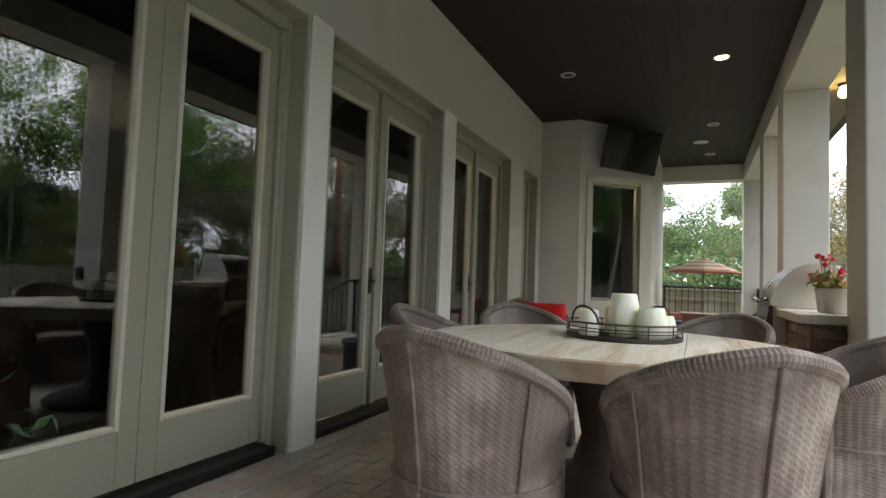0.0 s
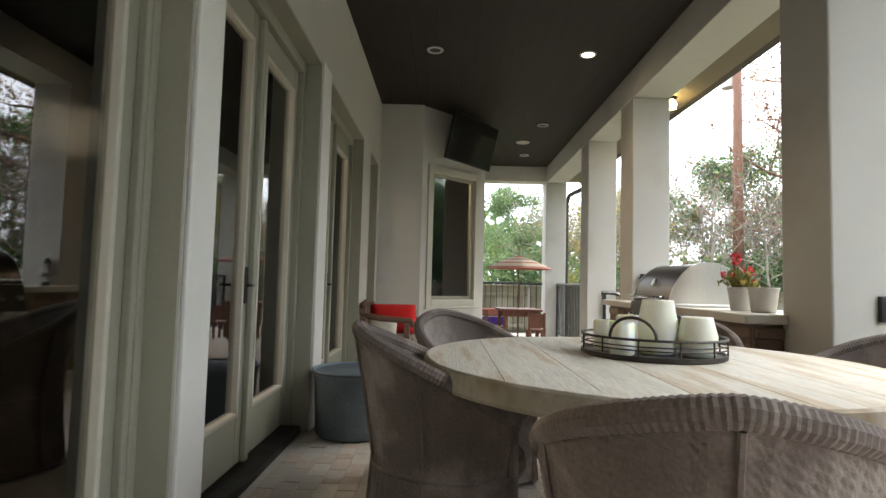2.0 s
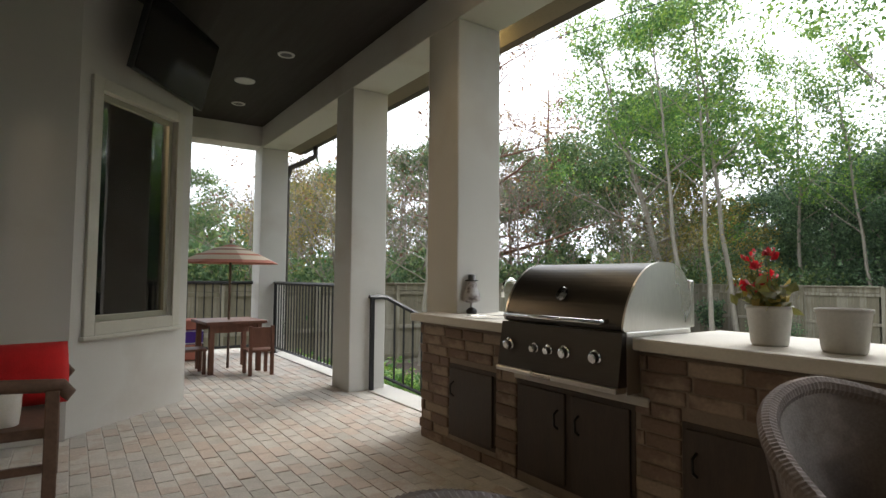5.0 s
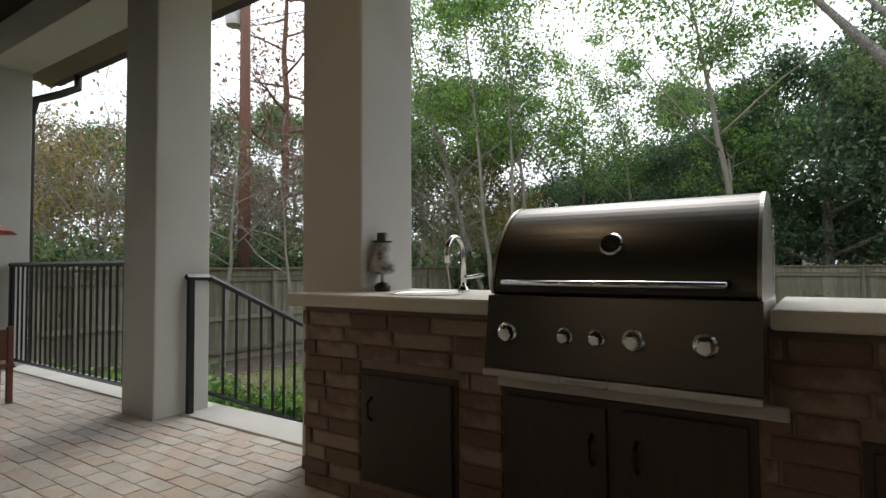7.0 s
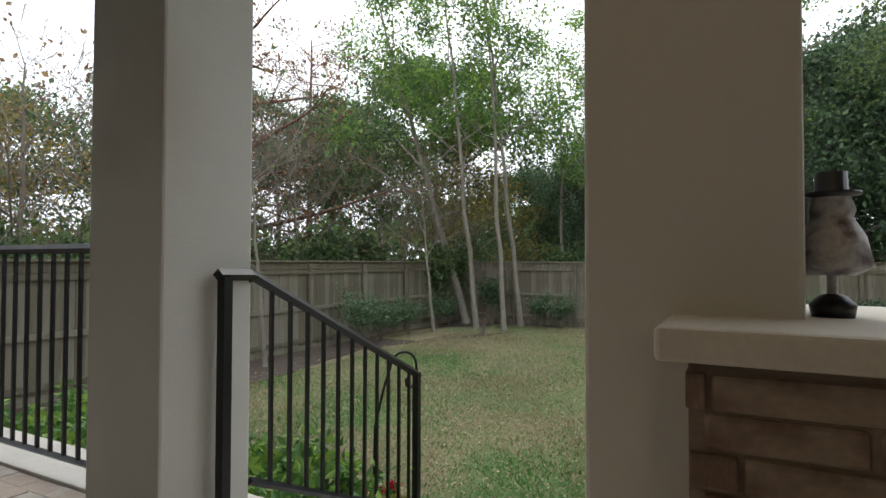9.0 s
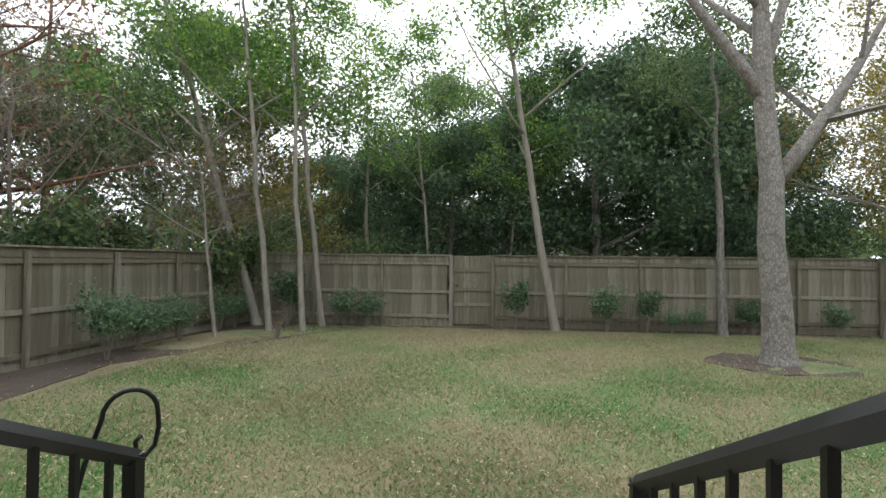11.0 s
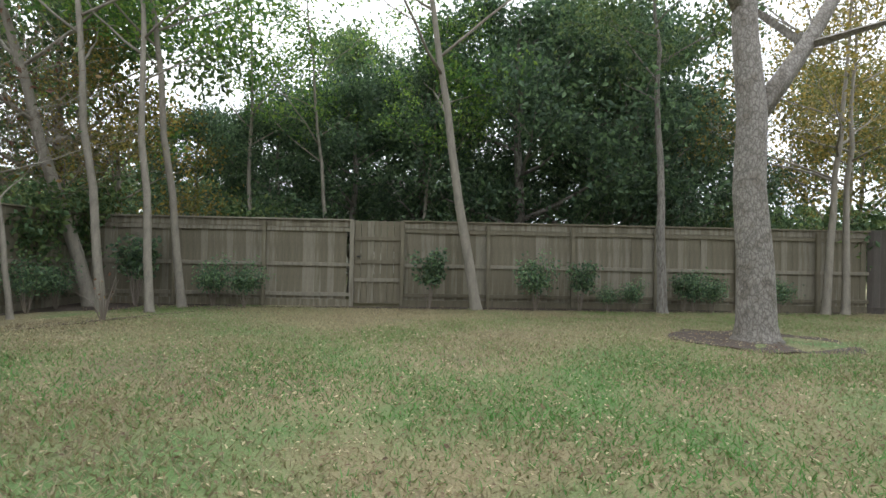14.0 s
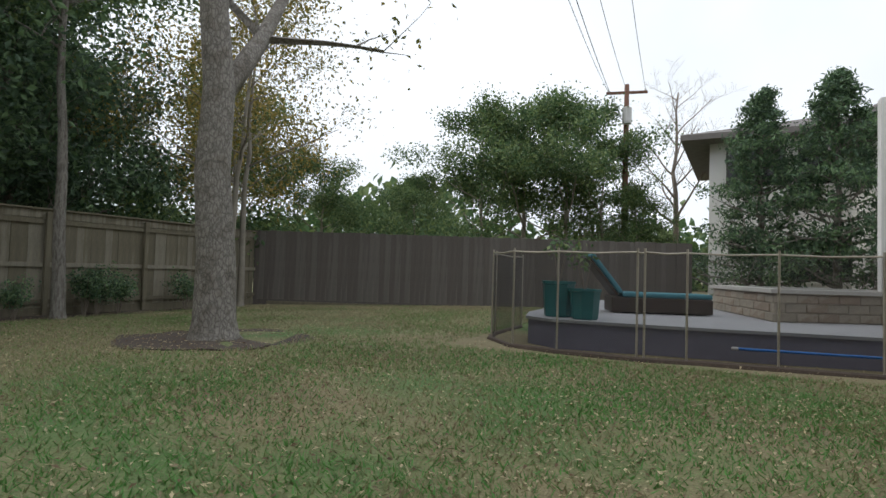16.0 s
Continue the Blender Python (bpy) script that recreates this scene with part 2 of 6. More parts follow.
def tube(bm, points, radii, sides=8, cap=True):
    """A round bar along points, with a radius or one for each point."""
    pts = [Vector(p) for p in points]
    rs = radii if hasattr(radii, "__len__") else [radii] * len(pts)
    rings, side = [], None
    for i, p in enumerate(pts):
        d = (pts[min(i + 1, len(pts) - 1)] - pts[max(i - 1, 0)]).normalized()
        if side is None:
            side = d.cross(Vector((0, 0, 1)) if abs(d.z) < 0.9 else Vector((1, 0, 0))).normalized()
        side = (side - d * side.dot(d)).normalized()
        up = d.cross(side)
        rings.append([bm.verts.new(p + rs[i] * (math.cos(2 * math.pi * k / sides) * side + math.sin(2 * math.pi * k / sides) * up)) for k in range(sides)])
    for a, b in zip(rings, rings[1:]):
        for k in range(sides):
            bm.faces.new((a[k], a[(k + 1) % sides], b[(k + 1) % sides], b[k]))
    if cap:
        bm.faces.new(list(reversed(rings[0])))
        bm.faces.new(rings[-1])
    return bm


def T(points, radii, sides=8):
    return tube(bmesh.new(), points, radii, sides)


def lathe(bm, profile, sides=32, m=None):
    """Turns (radius, height) pairs round the z axis."""
    rings = []
    for r, z in profile:
        if r < 1e-5:
            rings.append([bm.verts.new((0, 0, z))])
        else:
            rings.append([bm.verts.new((r * math.cos(2 * math.pi * k / sides), r * math.sin(2 * math.pi * k / sides), z)) for k in range(sides)])
    for a, b in zip(rings, rings[1:]):
        for k in range(sides):
            j = (k + 1) % sides
            if len(a) == 1 and len(b) == 1:
                break
            if len(a) == 1:
                bm.faces.new((a[0], b[j], b[k]))
            elif len(b) == 1:
                bm.faces.new((a[k], a[j], b[0]))
            else:
                bm.faces.new((a[k], a[j], b[j], b[k]))
    if m is not None:
        bmesh.ops.transform(bm, matrix=m, verts=[v for r in rings for v in r])
    return bm


def prism(bm, outline, z0, z1):
    """Raises a plan outline (counterclockwise) from z0 to z1."""
    a = [bm.verts.new((x, y, z0)) for x, y in outline]
    b = [bm.verts.new((x, y, z1)) for x, y in outline]
    bm.faces.new(list(reversed(a)))
    bm.faces.new(b)
    for i in range(len(a)):
        j = (i + 1) % len(a)
        bm.faces.new((a[i], a[j], b[j], b[i]))
    return bm


def sheet(name, verts, faces, mat, parent=None):
    me = bpy.data.meshes.new(name)
    me.from_pydata(verts, [], faces)
    me.materials.append(mat)
    ob = new(name, me)
    if parent:
        ob.parent = parent
    return ob


# ---- large structure: the porch ----
WALL, BEAM_IN, BEAM_OUT, CEIL, BEAM_Z, LAWN = -2.53, 0.50, 0.92, 3.56, 3.23, -0.88
OPEN_TOP = 2.66
openings = [(-0.35, 2.20), (2.45, 4.20), (4.50, 6.32), (6.92, 7.62)]
bm = bmesh.new()
edges = [-3.2] + [v for o in openings for v in o] + [7.84]
for a, b in zip(edges[0::2], edges[1::2]):
    box(bm, WALL - 0.28, a, 0, WALL, b, OPEN_TOP)
box(bm, WALL - 0.28, -3.2, OPEN_TOP, WALL, 7.84, 3.9)
setting("wall_house", bm, STUCCO, "cream stucco house wall with tall door openings", "wall")

# bay: a short return, a slanting face with a window, then the house goes on
P0, P1 = Vector((-1.93, 7.88)), Vector((-0.99, 8.84))
bm = B(WALL - 0.28, 7.84, 0, P0.x, 8.12, 3.9)
setting("wall_bay_return", bm, STUCCO, "cream stucco return wall beside the bay", "wall")
bay_turn = math.degrees(math.atan2(P1.y - P0.y, P1.x - P0.x))
bay_len = (P1 - P0).length
BAY = pose(P0.x, P0.y, 0, 0, 0, bay_turn)
GX0, GX1, GZ0, GZ1 = 0.20, 1.10, 0.83, 2.65
bm = bmesh.new()
for a, b, c, d in ((0, 0, GX0, 3.9), (GX1, 0, bay_len, 3.9), (GX0, 0, GX1, GZ0), (GX0, GZ1, GX1, 3.9)):
    box(bm, a, 0, b, c, 0.22, d, m=BAY)
setting("wall_bay", bm, STUCCO, "slanting cream stucco bay wall with a tall window", "wall")
bm = B(P1.x - 0.25, P1.y + 0.02, 0, P1.x, 12.2, 3.9)
setting("wall_beyond_bay", bm, STUCCO, "cream stucco house wall beyond the bay", "wall")

# floor slab, edge kerb, ceiling, beams
bm = prism(bmesh.new(), [(WALL - 0.3, -3.2), (0.98, -3.2), (0.98, 12.6), (WALL - 0.3, 12.6)], -0.9, -0.0055)
FLOOR = setting("floor", bm, MORTAR, "porch slab laid with tumbled brick pavers", "floor")
bm = B(0.70, -3.2, -0.011, 1.02, 12.62, 0.012, bevel=0.006)
setting("trim_floor_edge", bm, KERB, "pale limestone edge of the porch floor", "kerb")
bm = bmesh.new()
box(bm, WALL - 0.3, -3.2, CEIL + 0.02, BEAM_OUT, 12.3, CEIL + 0.2)
x = WALL
while x < BEAM_IN - 0.01:
    box(bm, x + 0.0005, -3.2, CEIL, min(x + 0.1345, BEAM_IN), 11.72, CEIL + 0.03, bevel=0.0012)
    x += 0.135
setting("ceiling", bm, BOARD, "dark stained tongue-and-groove porch ceiling", "ceiling")
bm = B(BEAM_IN, -3.2, BEAM_Z, BEAM_OUT, 12.1, 3.75, bevel=0.008)
setting("beam_yard", bm, STUCCO, "cream stucco porch beam over the columns", "beam")
bm = B(P1.x, 11.72, BEAM_Z + 0.02, BEAM_IN, 12.1, 3.75, bevel=0.008)
setting("beam_end", bm, STUCCO, "cream stucco beam at the porch end", "beam")
bm = prism(bmesh.new(), [(BEAM_OUT, -3.6), (1.42, -3.6), (1.42, 12.6), (BEAM_OUT, 12.6)], 3.42, 3.52)
setting("trim_eave", bm, material("brown_eave_paint", (0.17, 0.135, 0.095), 0.7, vary=0.2, scale=3, bump=0.15), "brown painted eave soffit with fascia", "eave")
bm = bmesh.new()
for y0, y1, x0, z0, x1, z1 in ((-3.8, 12.8, WALL - 3.2, 5.9, 1.5, 3.56),):
    v = [bm.verts.new(p) for p in ((x0, y0, z0), (x1, y0, z1), (x1, y1, z1), (x0, y1, z0), (x0, y0, z0 - 0.15), (x1, y0, z1 - 0.13), (x1, y1, z1 - 0.13), (x0, y1, z0 - 0.15))]
    for f in ((0, 1, 2, 3), (7, 6, 5, 4), (0, 4, 5, 1), (1, 5, 6, 2), (2, 6, 7, 3), (3, 7, 4, 0)):
        bm.faces.new([v[i] for i in f])
ROOF_TILE = material("clay_roof_tile", (0.24, 0.13, 0.09), 0.85, vary=0.3, scale=3, bump=0.5, fine=20)
setting("roof", bm, ROOF_TILE, "brown tiled porch roof", "roof")

COLUMNS = [(-1.6, -1.18), (3.22, 3.66), (6.39, 6.82), (8.32, 8.76), (11.70, 12.12)]
for i, (a, b) in enumerate(COLUMNS):
    bm = B(BEAM_IN, a, -0.002 if i else -0.002, BEAM_OUT, b, BEAM_Z, bevel=0.012)
    setting("column", bm, STUCCO, "square cream stucco porch column", "column")

# house interior behind the doors
bm = bmesh.new()
for a in ((-7.5, -3.2, -0.05, WALL - 0.28, 8.4, 0.0), (-7.5, -3.2, 3.2, WALL - 0.28, 8.4, 3.25), (-7.6, -3.2, 0, -7.5, 8.4, 3.2), (-7.5, -3.3, 0, WALL - 0.28, -3.2, 3.2), (-7.5, 8.4, 0, -2.0, 8.5, 3.2)):
    box(bm, *a)
setting("wall_interior", bm, DARK_ROOM, "dim brown rooms behind the glass doors", "room")
# unseen wall, added to close off the porch behind the start of the walk
bm = B(WALL, -3.3, 0, 1.0, -3.2, 3.6)
setting("wall_unseen_closing", bm, STUCCO, "plain cream stucco wall, added unseen to close the porch end", "wall")

# ---- ground ----
def ground_z(x, y):
    d = max(0.0, math.hypot(max(0, x - 11), max(0, y - 12)))
    return LAWN - 0.028 * min(d, 5.7)
xs = [-400, -120, -40, -15, -6] + [-3 + 0.6 * i for i in range(42)] + [24, 30, 60, 150, 450]
ys = [-400, -120, -50, -25, -15] + [-12 + 0.6 * i for i in range(50)] + [20, 26, 40, 90, 200, 450]
verts = [(x, y, ground_z(x, y) + (0.02 * noise.noise((x * 0.6, y * 0.6, 0)) if abs(x) < 30 else 0)) for x in xs for y in ys]
faces = [(i * len(ys) + j, (i + 1) * len(ys) + j, (i + 1) * len(ys) + j + 1, i * len(ys) + j + 1) for i in range(len(xs) - 1) for j in range(len(ys) - 1)]
ground = sheet("ground", verts, faces, GRASS_SOIL)
tagged(ground, "patchy half-dormant winter lawn with fallen leaves", "lawn", "", "structure")

# ---- fences ----
def fence_run(name, start, end, height, label, mat, rails=True, base=LAWN - 0.13, pitch=0.15, post_every=2.1, cap=True):
    a, b = Vector(start), Vector(end)
    length, turn = (b - a).length, math.degrees(math.atan2(b.y - a.y, b.x - a.x))
    f = thing(name, label, "fence", pose(a.x, a.y, base, 0, 0, turn))
    bm = bmesh.new()
    box(bm, -0.004, -0.009, 0.12, pitch + 0.004, 0.009, height, bevel=0.003)
    board = part("board", bm, mat, f)
    n = int(length / pitch)
    for i in range(1, n):
        o = new("board", board.data)
        o.parent = f
        o.location = (i * pitch, (0.003 if i % 2 else 0.0) + random.uniform(-0.002, 0.002), random.uniform(-0.012, 0.012))
        o.rotation_euler = (random.uniform(-0.006, 0.006), random.uniform(-0.003, 0.003), 0)
    part("rot_board", B(0, -0.02, -0.06, length, 0.018, 0.14, bevel=0.004), mat, f)
    if not rails:
        part("kick_strip", B(0.4, -0.055, -0.02, length - 0.4, -0.021, 0.09, bevel=0.006), FENCE, f, "pale strip along the foot of the fence")
    if rails:
        for z in (0.26, 0.98, height - 0.20):
            part("rail", B(0, -0.058, z - 0.045, length, -0.0135, z + 0.045, bevel=0.004), mat, f)
        post = None
        k = 0.0
        while k < length:
            if post is None:
                post = part("post", B(-0.045, -0.13, -0.1, 0.045, -0.06, height - 0.02, bevel=0.006), mat, f)
            else:
                o = new("post", post.data)
                o.parent = f
                o.location = (k, 0, 0)
            k += post_every
        if cap:
            part("top_board", B(0, -0.035, height - 0.14, length, -0.0135, height + 0.02, bevel=0.004), mat, f)
            part("cap_rail", B(0, -0.10, height + 0.021, length, 0.05, height + 0.058, bevel=0.006), mat, f)
    return f


FA, FB, FC, FD = (-14, 15.25), (17.12, 15.2), (17.2, -4.2), (5.75, -9.7)
fence_run("fence", FA, FB, 2.02, "weathered brown wooden privacy fence with rails and capped top", FENCE)
fence_run("fence", (17.12, 7.70), FC, 2.02, "weathered brown wooden privacy fence with rails and capped top", FENCE)
fence_run("fence", FB, (17.12, 8.92), 2.02, "weathered brown wooden privacy fence with rails and capped top", FENCE)
fence_run("fence", FC, FD, 2.10, "tall grey board fence, smooth face to the yard", FENCE_GREY, rails=False)


def fence_gate(x, y, turn):
    g = thing("fence_gate", "narrow weathered wooden gate in the fence", "gate", pose(x, y, LAWN - 0.13, 0, 0, turn))
    for i in range(7):
        part("board", B(i * 0.159 + 0.004, -0.009, 0.05, i * 0.159 + 0.155, 0.009, 2.05, bevel=0.003), FENCE, g)
    for z in (0.62, 1.06, 1.62):
        part("rail", B(0, -0.05, z - 0.045, 1.11, -0.0135, z + 0.045, bevel=0.004), FENCE, g)
    for k in (-0.05, 1.16):
        part("post", B(k - 0.05, -0.12, -0.1, k + 0.05, -0.02, 2.06, bevel=0.006), FENCE, g)
    part("latch", B(0.06, -0.075, 1.16, 0.16, -0.0505, 1.20, bevel=0.004), IRON, g)


fence_gate(17.12, 8.86, -90)


# ---- trees ----
def grow(rng, height, spread, trunk_r, bare=0.45, lean=(0, 0), limbs=7, twigs=4, depth=3, wiggle=0.12, droop=0.0, upward=0.55, tip_r=0.004, forks=(), taper=0.75):
    """A trunk with limbs, branches and twigs: bars (points, radii) and the ends of the thin ones."""
    bars, tips = [], []

    def limb(p, d, length, r, level):
        pts, rs, n = [p.copy()], [r], 6 if level < 2 else 4
        q, v = p.copy(), d.normalized()
        for i in range(n):
            v = (v + Vector((rng.uniform(-1, 1), rng.uniform(-1, 1), rng.uniform(-0.6, 0.8) - droop * level)) * wiggle * (1 + 0.5 * level)).normalized()
            q = q + v * length / n
            pts.append(q.copy())
            rs.append(max(tip_r, r * (1 - 0.75 * (i + 1) / n)))
        bars.append((pts, rs, level))
        if level >= depth:
            tips.extend(pts[1:])
            return
        if level == depth - 1:
            tips.extend(pts[3:])
        for i in range(twigs):
            k = rng.randint(2, n)
            side = Vector((rng.uniform(-1, 1), rng.uniform(-1, 1), rng.uniform(-0.2, 0.9) - droop)).normalized()
            limb(pts[k], v * 0.5 + side, length * rng.uniform(0.38, 0.62), rs[k] * 0.6, level + 1)

    pts, rs = [], []
    n = 10
    for i in range(n + 1):
        f = i / n
        pts.append(Vector((lean[0] * f + wiggle * trunk_r * 5 * rng.uniform(-1, 1) * min(1, 3 * f), lean[1] * f + wiggle * trunk_r * 5 * rng.uniform(-1, 1) * min(1, 3 * f), height * f)))
        rs.append(trunk_r * (1.0 - 0.82 * f) * (1.14 if i == 0 else 1))
    flare = [pts[0], pts[0].lerp(pts[1], 0.06), pts[0].lerp(pts[1], 0.24)] + pts[1:]
    bars.append((flare, [trunk_r * 1.45, trunk_r * 1.2, trunk_r * 1.03] + rs[1:], 0))
    for i in range(limbs):
        f = bare + (1 - bare) * (i + rng.random()) / limbs
        k = min(n - 1, int(f * n))
        p = pts[k].lerp(pts[k + 1], f * n - k)
        a = i * 2.4 + rng.uniform(-0.5, 0.5)
        reach = spread * (1.15 - taper * (f - bare) / (1 - bare)) * rng.uniform(0.75, 1.2)
        limb(p, Vector((math.cos(a), math.sin(a), upward - droop)), reach, max(tip_r, rs[k] * 0.5), 1)
    for f, way, length, r in forks:
        k = min(n - 1, int(f * n))
        limb(pts[k].lerp(pts[k + 1], f * n - k), Vector(way), length, r, 1)
    return bars, tips


def leaves(rng_np, tips, count, size, spread, flat=0.3, long=1.8):
    """Many small folded leaves round the tips, as vertices and faces."""
    t = np.array([tuple(p) for p in tips])
    c = t[rng_np.integers(0, len(t), count)] + rng_np.normal(0, spread, (count, 3)) * (1, 1, 0.75)
    a = rng_np.normal(0, 1, (count, 3))
    a[:, 2] -= flat
    a /= np.linalg.norm(a, axis=1)[:, None]
    b = np.cross(a, rng_np.normal(0, 1, (count, 3)))
    b /= np.linalg.norm(b, axis=1)[:, None] + 1e-9
    s = size * rng_np.uniform(0.6, 1.4, (count, 1))
    up = np.cross(a, b) * s * 0.18
    v = np.stack([c - a * s * long / 2, c + b * s * 0.5 + up, c + a * s * long / 2, c - b * s * 0.5 + up], 1).reshape(-1, 3)
    f = np.arange(count * 4).reshape(-1, 4)
    return v.tolist(), f.tolist()


def tree(name, label, category, m, seed, bark, leaf, count, size, leaf_spread, group="", sides=7, long=1.8, **shape):
    rng, rng_np = random.Random(seed), np.random.default_rng(seed)
    bars, tips = grow(rng, **shape)
    t = thing(name, label, category, m, group)
    bm = bmesh.new()
    for pts, rs, level in bars:
        if level <= 1:
            tube(bm, pts, rs, sides if level == 0 else 5)
    part("trunk", bm, bark, t, smooth=True)
    bm = bmesh.new()
    for pts, rs, level in bars:
        if level > 1:
            tube(bm, pts, rs, 3, cap=False)
    part("branchwood", bm, bark, t)["kind"] = "stuff"
    if count:
        v, f = leaves(rng_np, tips, count, size, leaf_spread, long=long)
        sheet("crown", v, f, leaf, t)
    return t


def at(x, y, turn=0, s=1.0, z=None):
    return pose(x, y, (ground_z(x, y) if z is None else z) - 0.02, 0, 0, turn) @ Matrix.Scale(s, 4)


def copy_scaled(ob, x, y, turn, s):
    c = copy_thing(ob, pose(x, y, ground_z(x, y) - 0.02, 0, 0, turn))
    c.scale = (s, s, s)
    return c


# yard trees along the fence
slim = tree("tree", "slender pale-barked tree with light green leaves", "tree", at(14.6, 13.40), 3, PALE_BARK, LEAF_BRIGHT, 7000, 0.068, 0.25,
            height=12.0, spread=3.1, trunk_r=0.09, bare=0.36, limbs=11, lean=(0.1, 1.3))
copy_scaled(slim, 14.6, 12.50, -35, 0.95)
copy_scaled(slim, 16.1, 12.50, 20, 1.05)
for x, y, a, s in ((19.2, 9.7, 40, 0.78), (19.6, 7.4, 200, 0.70), (19.4, 12.0, 300, 0.9)):
    copy_scaled(slim, x, y, a, s)
tree("tree", "leaning pale-barked tree with a low fork and green crown", "tree", at(16.1, 14.45), 12, PALE_BARK, LEAF_BRIGHT, 9000, 0.068, 0.26,
     height=12.0, spread=4.2, trunk_r=0.15, bare=0.24, limbs=11, lean=(-0.3, 3.5))
tree("tree", "curving slender tree with a light green crown above the fence", "tree", at(16.5, 5.93), 21, PALE_BARK, LEAF_BRIGHT, 19000, 0.068, 0.30,
     height=12.0, spread=4.3, trunk_r=0.13, bare=0.36, limbs=10, lean=(0.4, 2.0))
tree("tree", "slender tree against the dark evergreens", "tree", at(16.3, 1.58), 27, BARK, LEAF_MID, 8500, 0.062, 0.36,
     height=9.0, spread=2.2, trunk_r=0.12, bare=0.5, limbs=8, lean=(0.2, 0.2))
oak = tree("tree", "large grey-barked tree standing alone in the lawn", "tree", at(11.32, 2.48), 40, OAK_BARK, LEAF_GOLD, 4200, 0.055, 0.30, sides=18,
           height=11.0, spread=4.6, trunk_r=0.265, bare=0.5, limbs=8, upward=0.9, lean=(0.1, 0.45), wiggle=0.05,
           forks=[(0.29, (0.1, -0.75, 1.0), 4.6, 0.17), (0.43, (-0.1, 0.62, 1.0), 4.0, 0.14), (0.47, (0.2, -0.35, 1.0), 4.2, 0.12)])
thin = tree("tree", "tall thin tree with sparse yellowing leaves", "tree", at(16.6, -2.64), 52, PALE_BARK, LEAF_GOLD, 5200, 0.055, 0.4,
            height=8.5, spread=2.8, trunk_r=0.10, bare=0.32, limbs=9, lean=(-0.2, -0.4))
copy_scaled(thin, 16.6, -3.15, 60, 0.98)
sapling = tree("tree", "small bare sapling with spreading grey twigs", "tree", at(13.25, 14.15), 61, PALE_BARK, LEAF_MID, 120, 0.06, 0.2,
               height=4.2, spread=2.3, trunk_r=0.055, bare=0.45, limbs=9, twigs=5, lean=(-0.1, 0.4))
copy_scaled(sapling, 6.9, 14.3, 70, 0.95)
copy_scaled(sapling, 5.2, 14.5, 170, 1.05)

# woods beyond the fences
dark = tree("tree", "dense dark evergreen tree beyond the fence", "tree", at(23.29, 0.55, 0, 1.08), 70, BARK, LEAF_DARK, 21000, 0.085, 0.36,
            height=8.2, spread=3.3, trunk_r=0.2, bare=0.08, limbs=16, upward=0.35)
for x, y, a, s in ((21.6, 9.4, 60, 0.78), (21.4, 0.2, 140, 1.06), (24.5, -3.4, 280, 0.85), (25.6, 11.8, 20, 0.85), (21.6, 11.9, 90, 0.66), (21.4, 7.2, 310, 0.86),
                   (28.5, 15.5, 10, 0.85), (23.5, 15.2, 80, 0.7), (26.5, 3.2, 120, 1.2), (20.6, 4.2, 200, 1.06), (26.5, 8.6, 45, 0.95), (22.6, -1.6, 250, 0.8), (24.2, 1.0, 15, 1.2)):
    copy_scaled(dark, x, y, a, s)
broad = tree("tree", "tall leafy green tree beyond the fence", "tree", at(20.5, 18.0), 81, PALE_BARK, LEAF_MID, 18000, 0.10, 0.44,
             height=10, spread=4.0, trunk_r=0.18, bare=0.25, limbs=12)
for x, y, a, s in ((23.5, -9.29, 30, 0.75), (15.4, -17.2, 80, 0.78), (18.6, -15.5, 160, 0.5), (13.6, -18.4, 200, 0.88), (25, 24, 250, 1.1), (13.0, 21.5, 40, 0.75), (16.5, 20.5, 170, 0.7), (9.2, 22.5, 260, 0.65), (31.51, 9.89, 0, 1.1), (6, 24, 300, 0.58),
                   (-2, 27, 100, 0.6), (11.6, -18.8, 220, 0.84), (21.3, -12.4, 20, 0.55), (10.0, -19.4, 130, 0.66), (16.9, -13.2, 300, 0.42), (8.3, -18.0, 40, 0.42), (-6, 24, 10, 0.55), (2, 30, 60, 0.65)):
    copy_scaled(broad, x, y, a, s)
rust = tree("tree", "tall rusty-needled cypress with a straight trunk", "tree", at(10.3, 18.8), 90, RED_BARK, LEAF_RUST, 3600, 0.07, 0.22,
            height=13, spread=3.4, trunk_r=0.2, bare=0.15, limbs=26, upward=0.2, wiggle=0.08)
copy_scaled(rust, 17.5, 22.5, 90, 0.9)
brush = tree("tree", "bare brown brushwood tree behind the fence", "tree", at(8.5, 17.3), 95, TWIG, LEAF_RUST, 350, 0.055, 0.25,
             height=5.0, spread=2.6, trunk_r=0.07, bare=0.1, limbs=16, twigs=6, upward=0.8)
for x, y, a, s in ((10.6, 17, 50, 1.1), (15.11, 16.25, 150, 0.95), (6.4, 17.4, 220, 1.0), (4.2, 17.2, 300, 1.1), (17.82, 16.26, 80, 1.0), (11.8, 18.8, 10, 1.3), (1.9, 17.6, 120, 0.9)):
    copy_scaled(brush, x, y, a, s)
gold = tree("tree", "yellow-green tree with sparse autumn leaves", "tree", at(20.15, -6.13), 99, PALE_BARK, LEAF_GOLD, 9000, 0.075, 0.4,
            height=7, spread=3.0, trunk_r=0.13, bare=0.2, limbs=12)
copy_scaled(gold, 4.0, 20.0, 40, 0.7)
copy_scaled(gold, 18.0, 14.9, 140, 0.75)

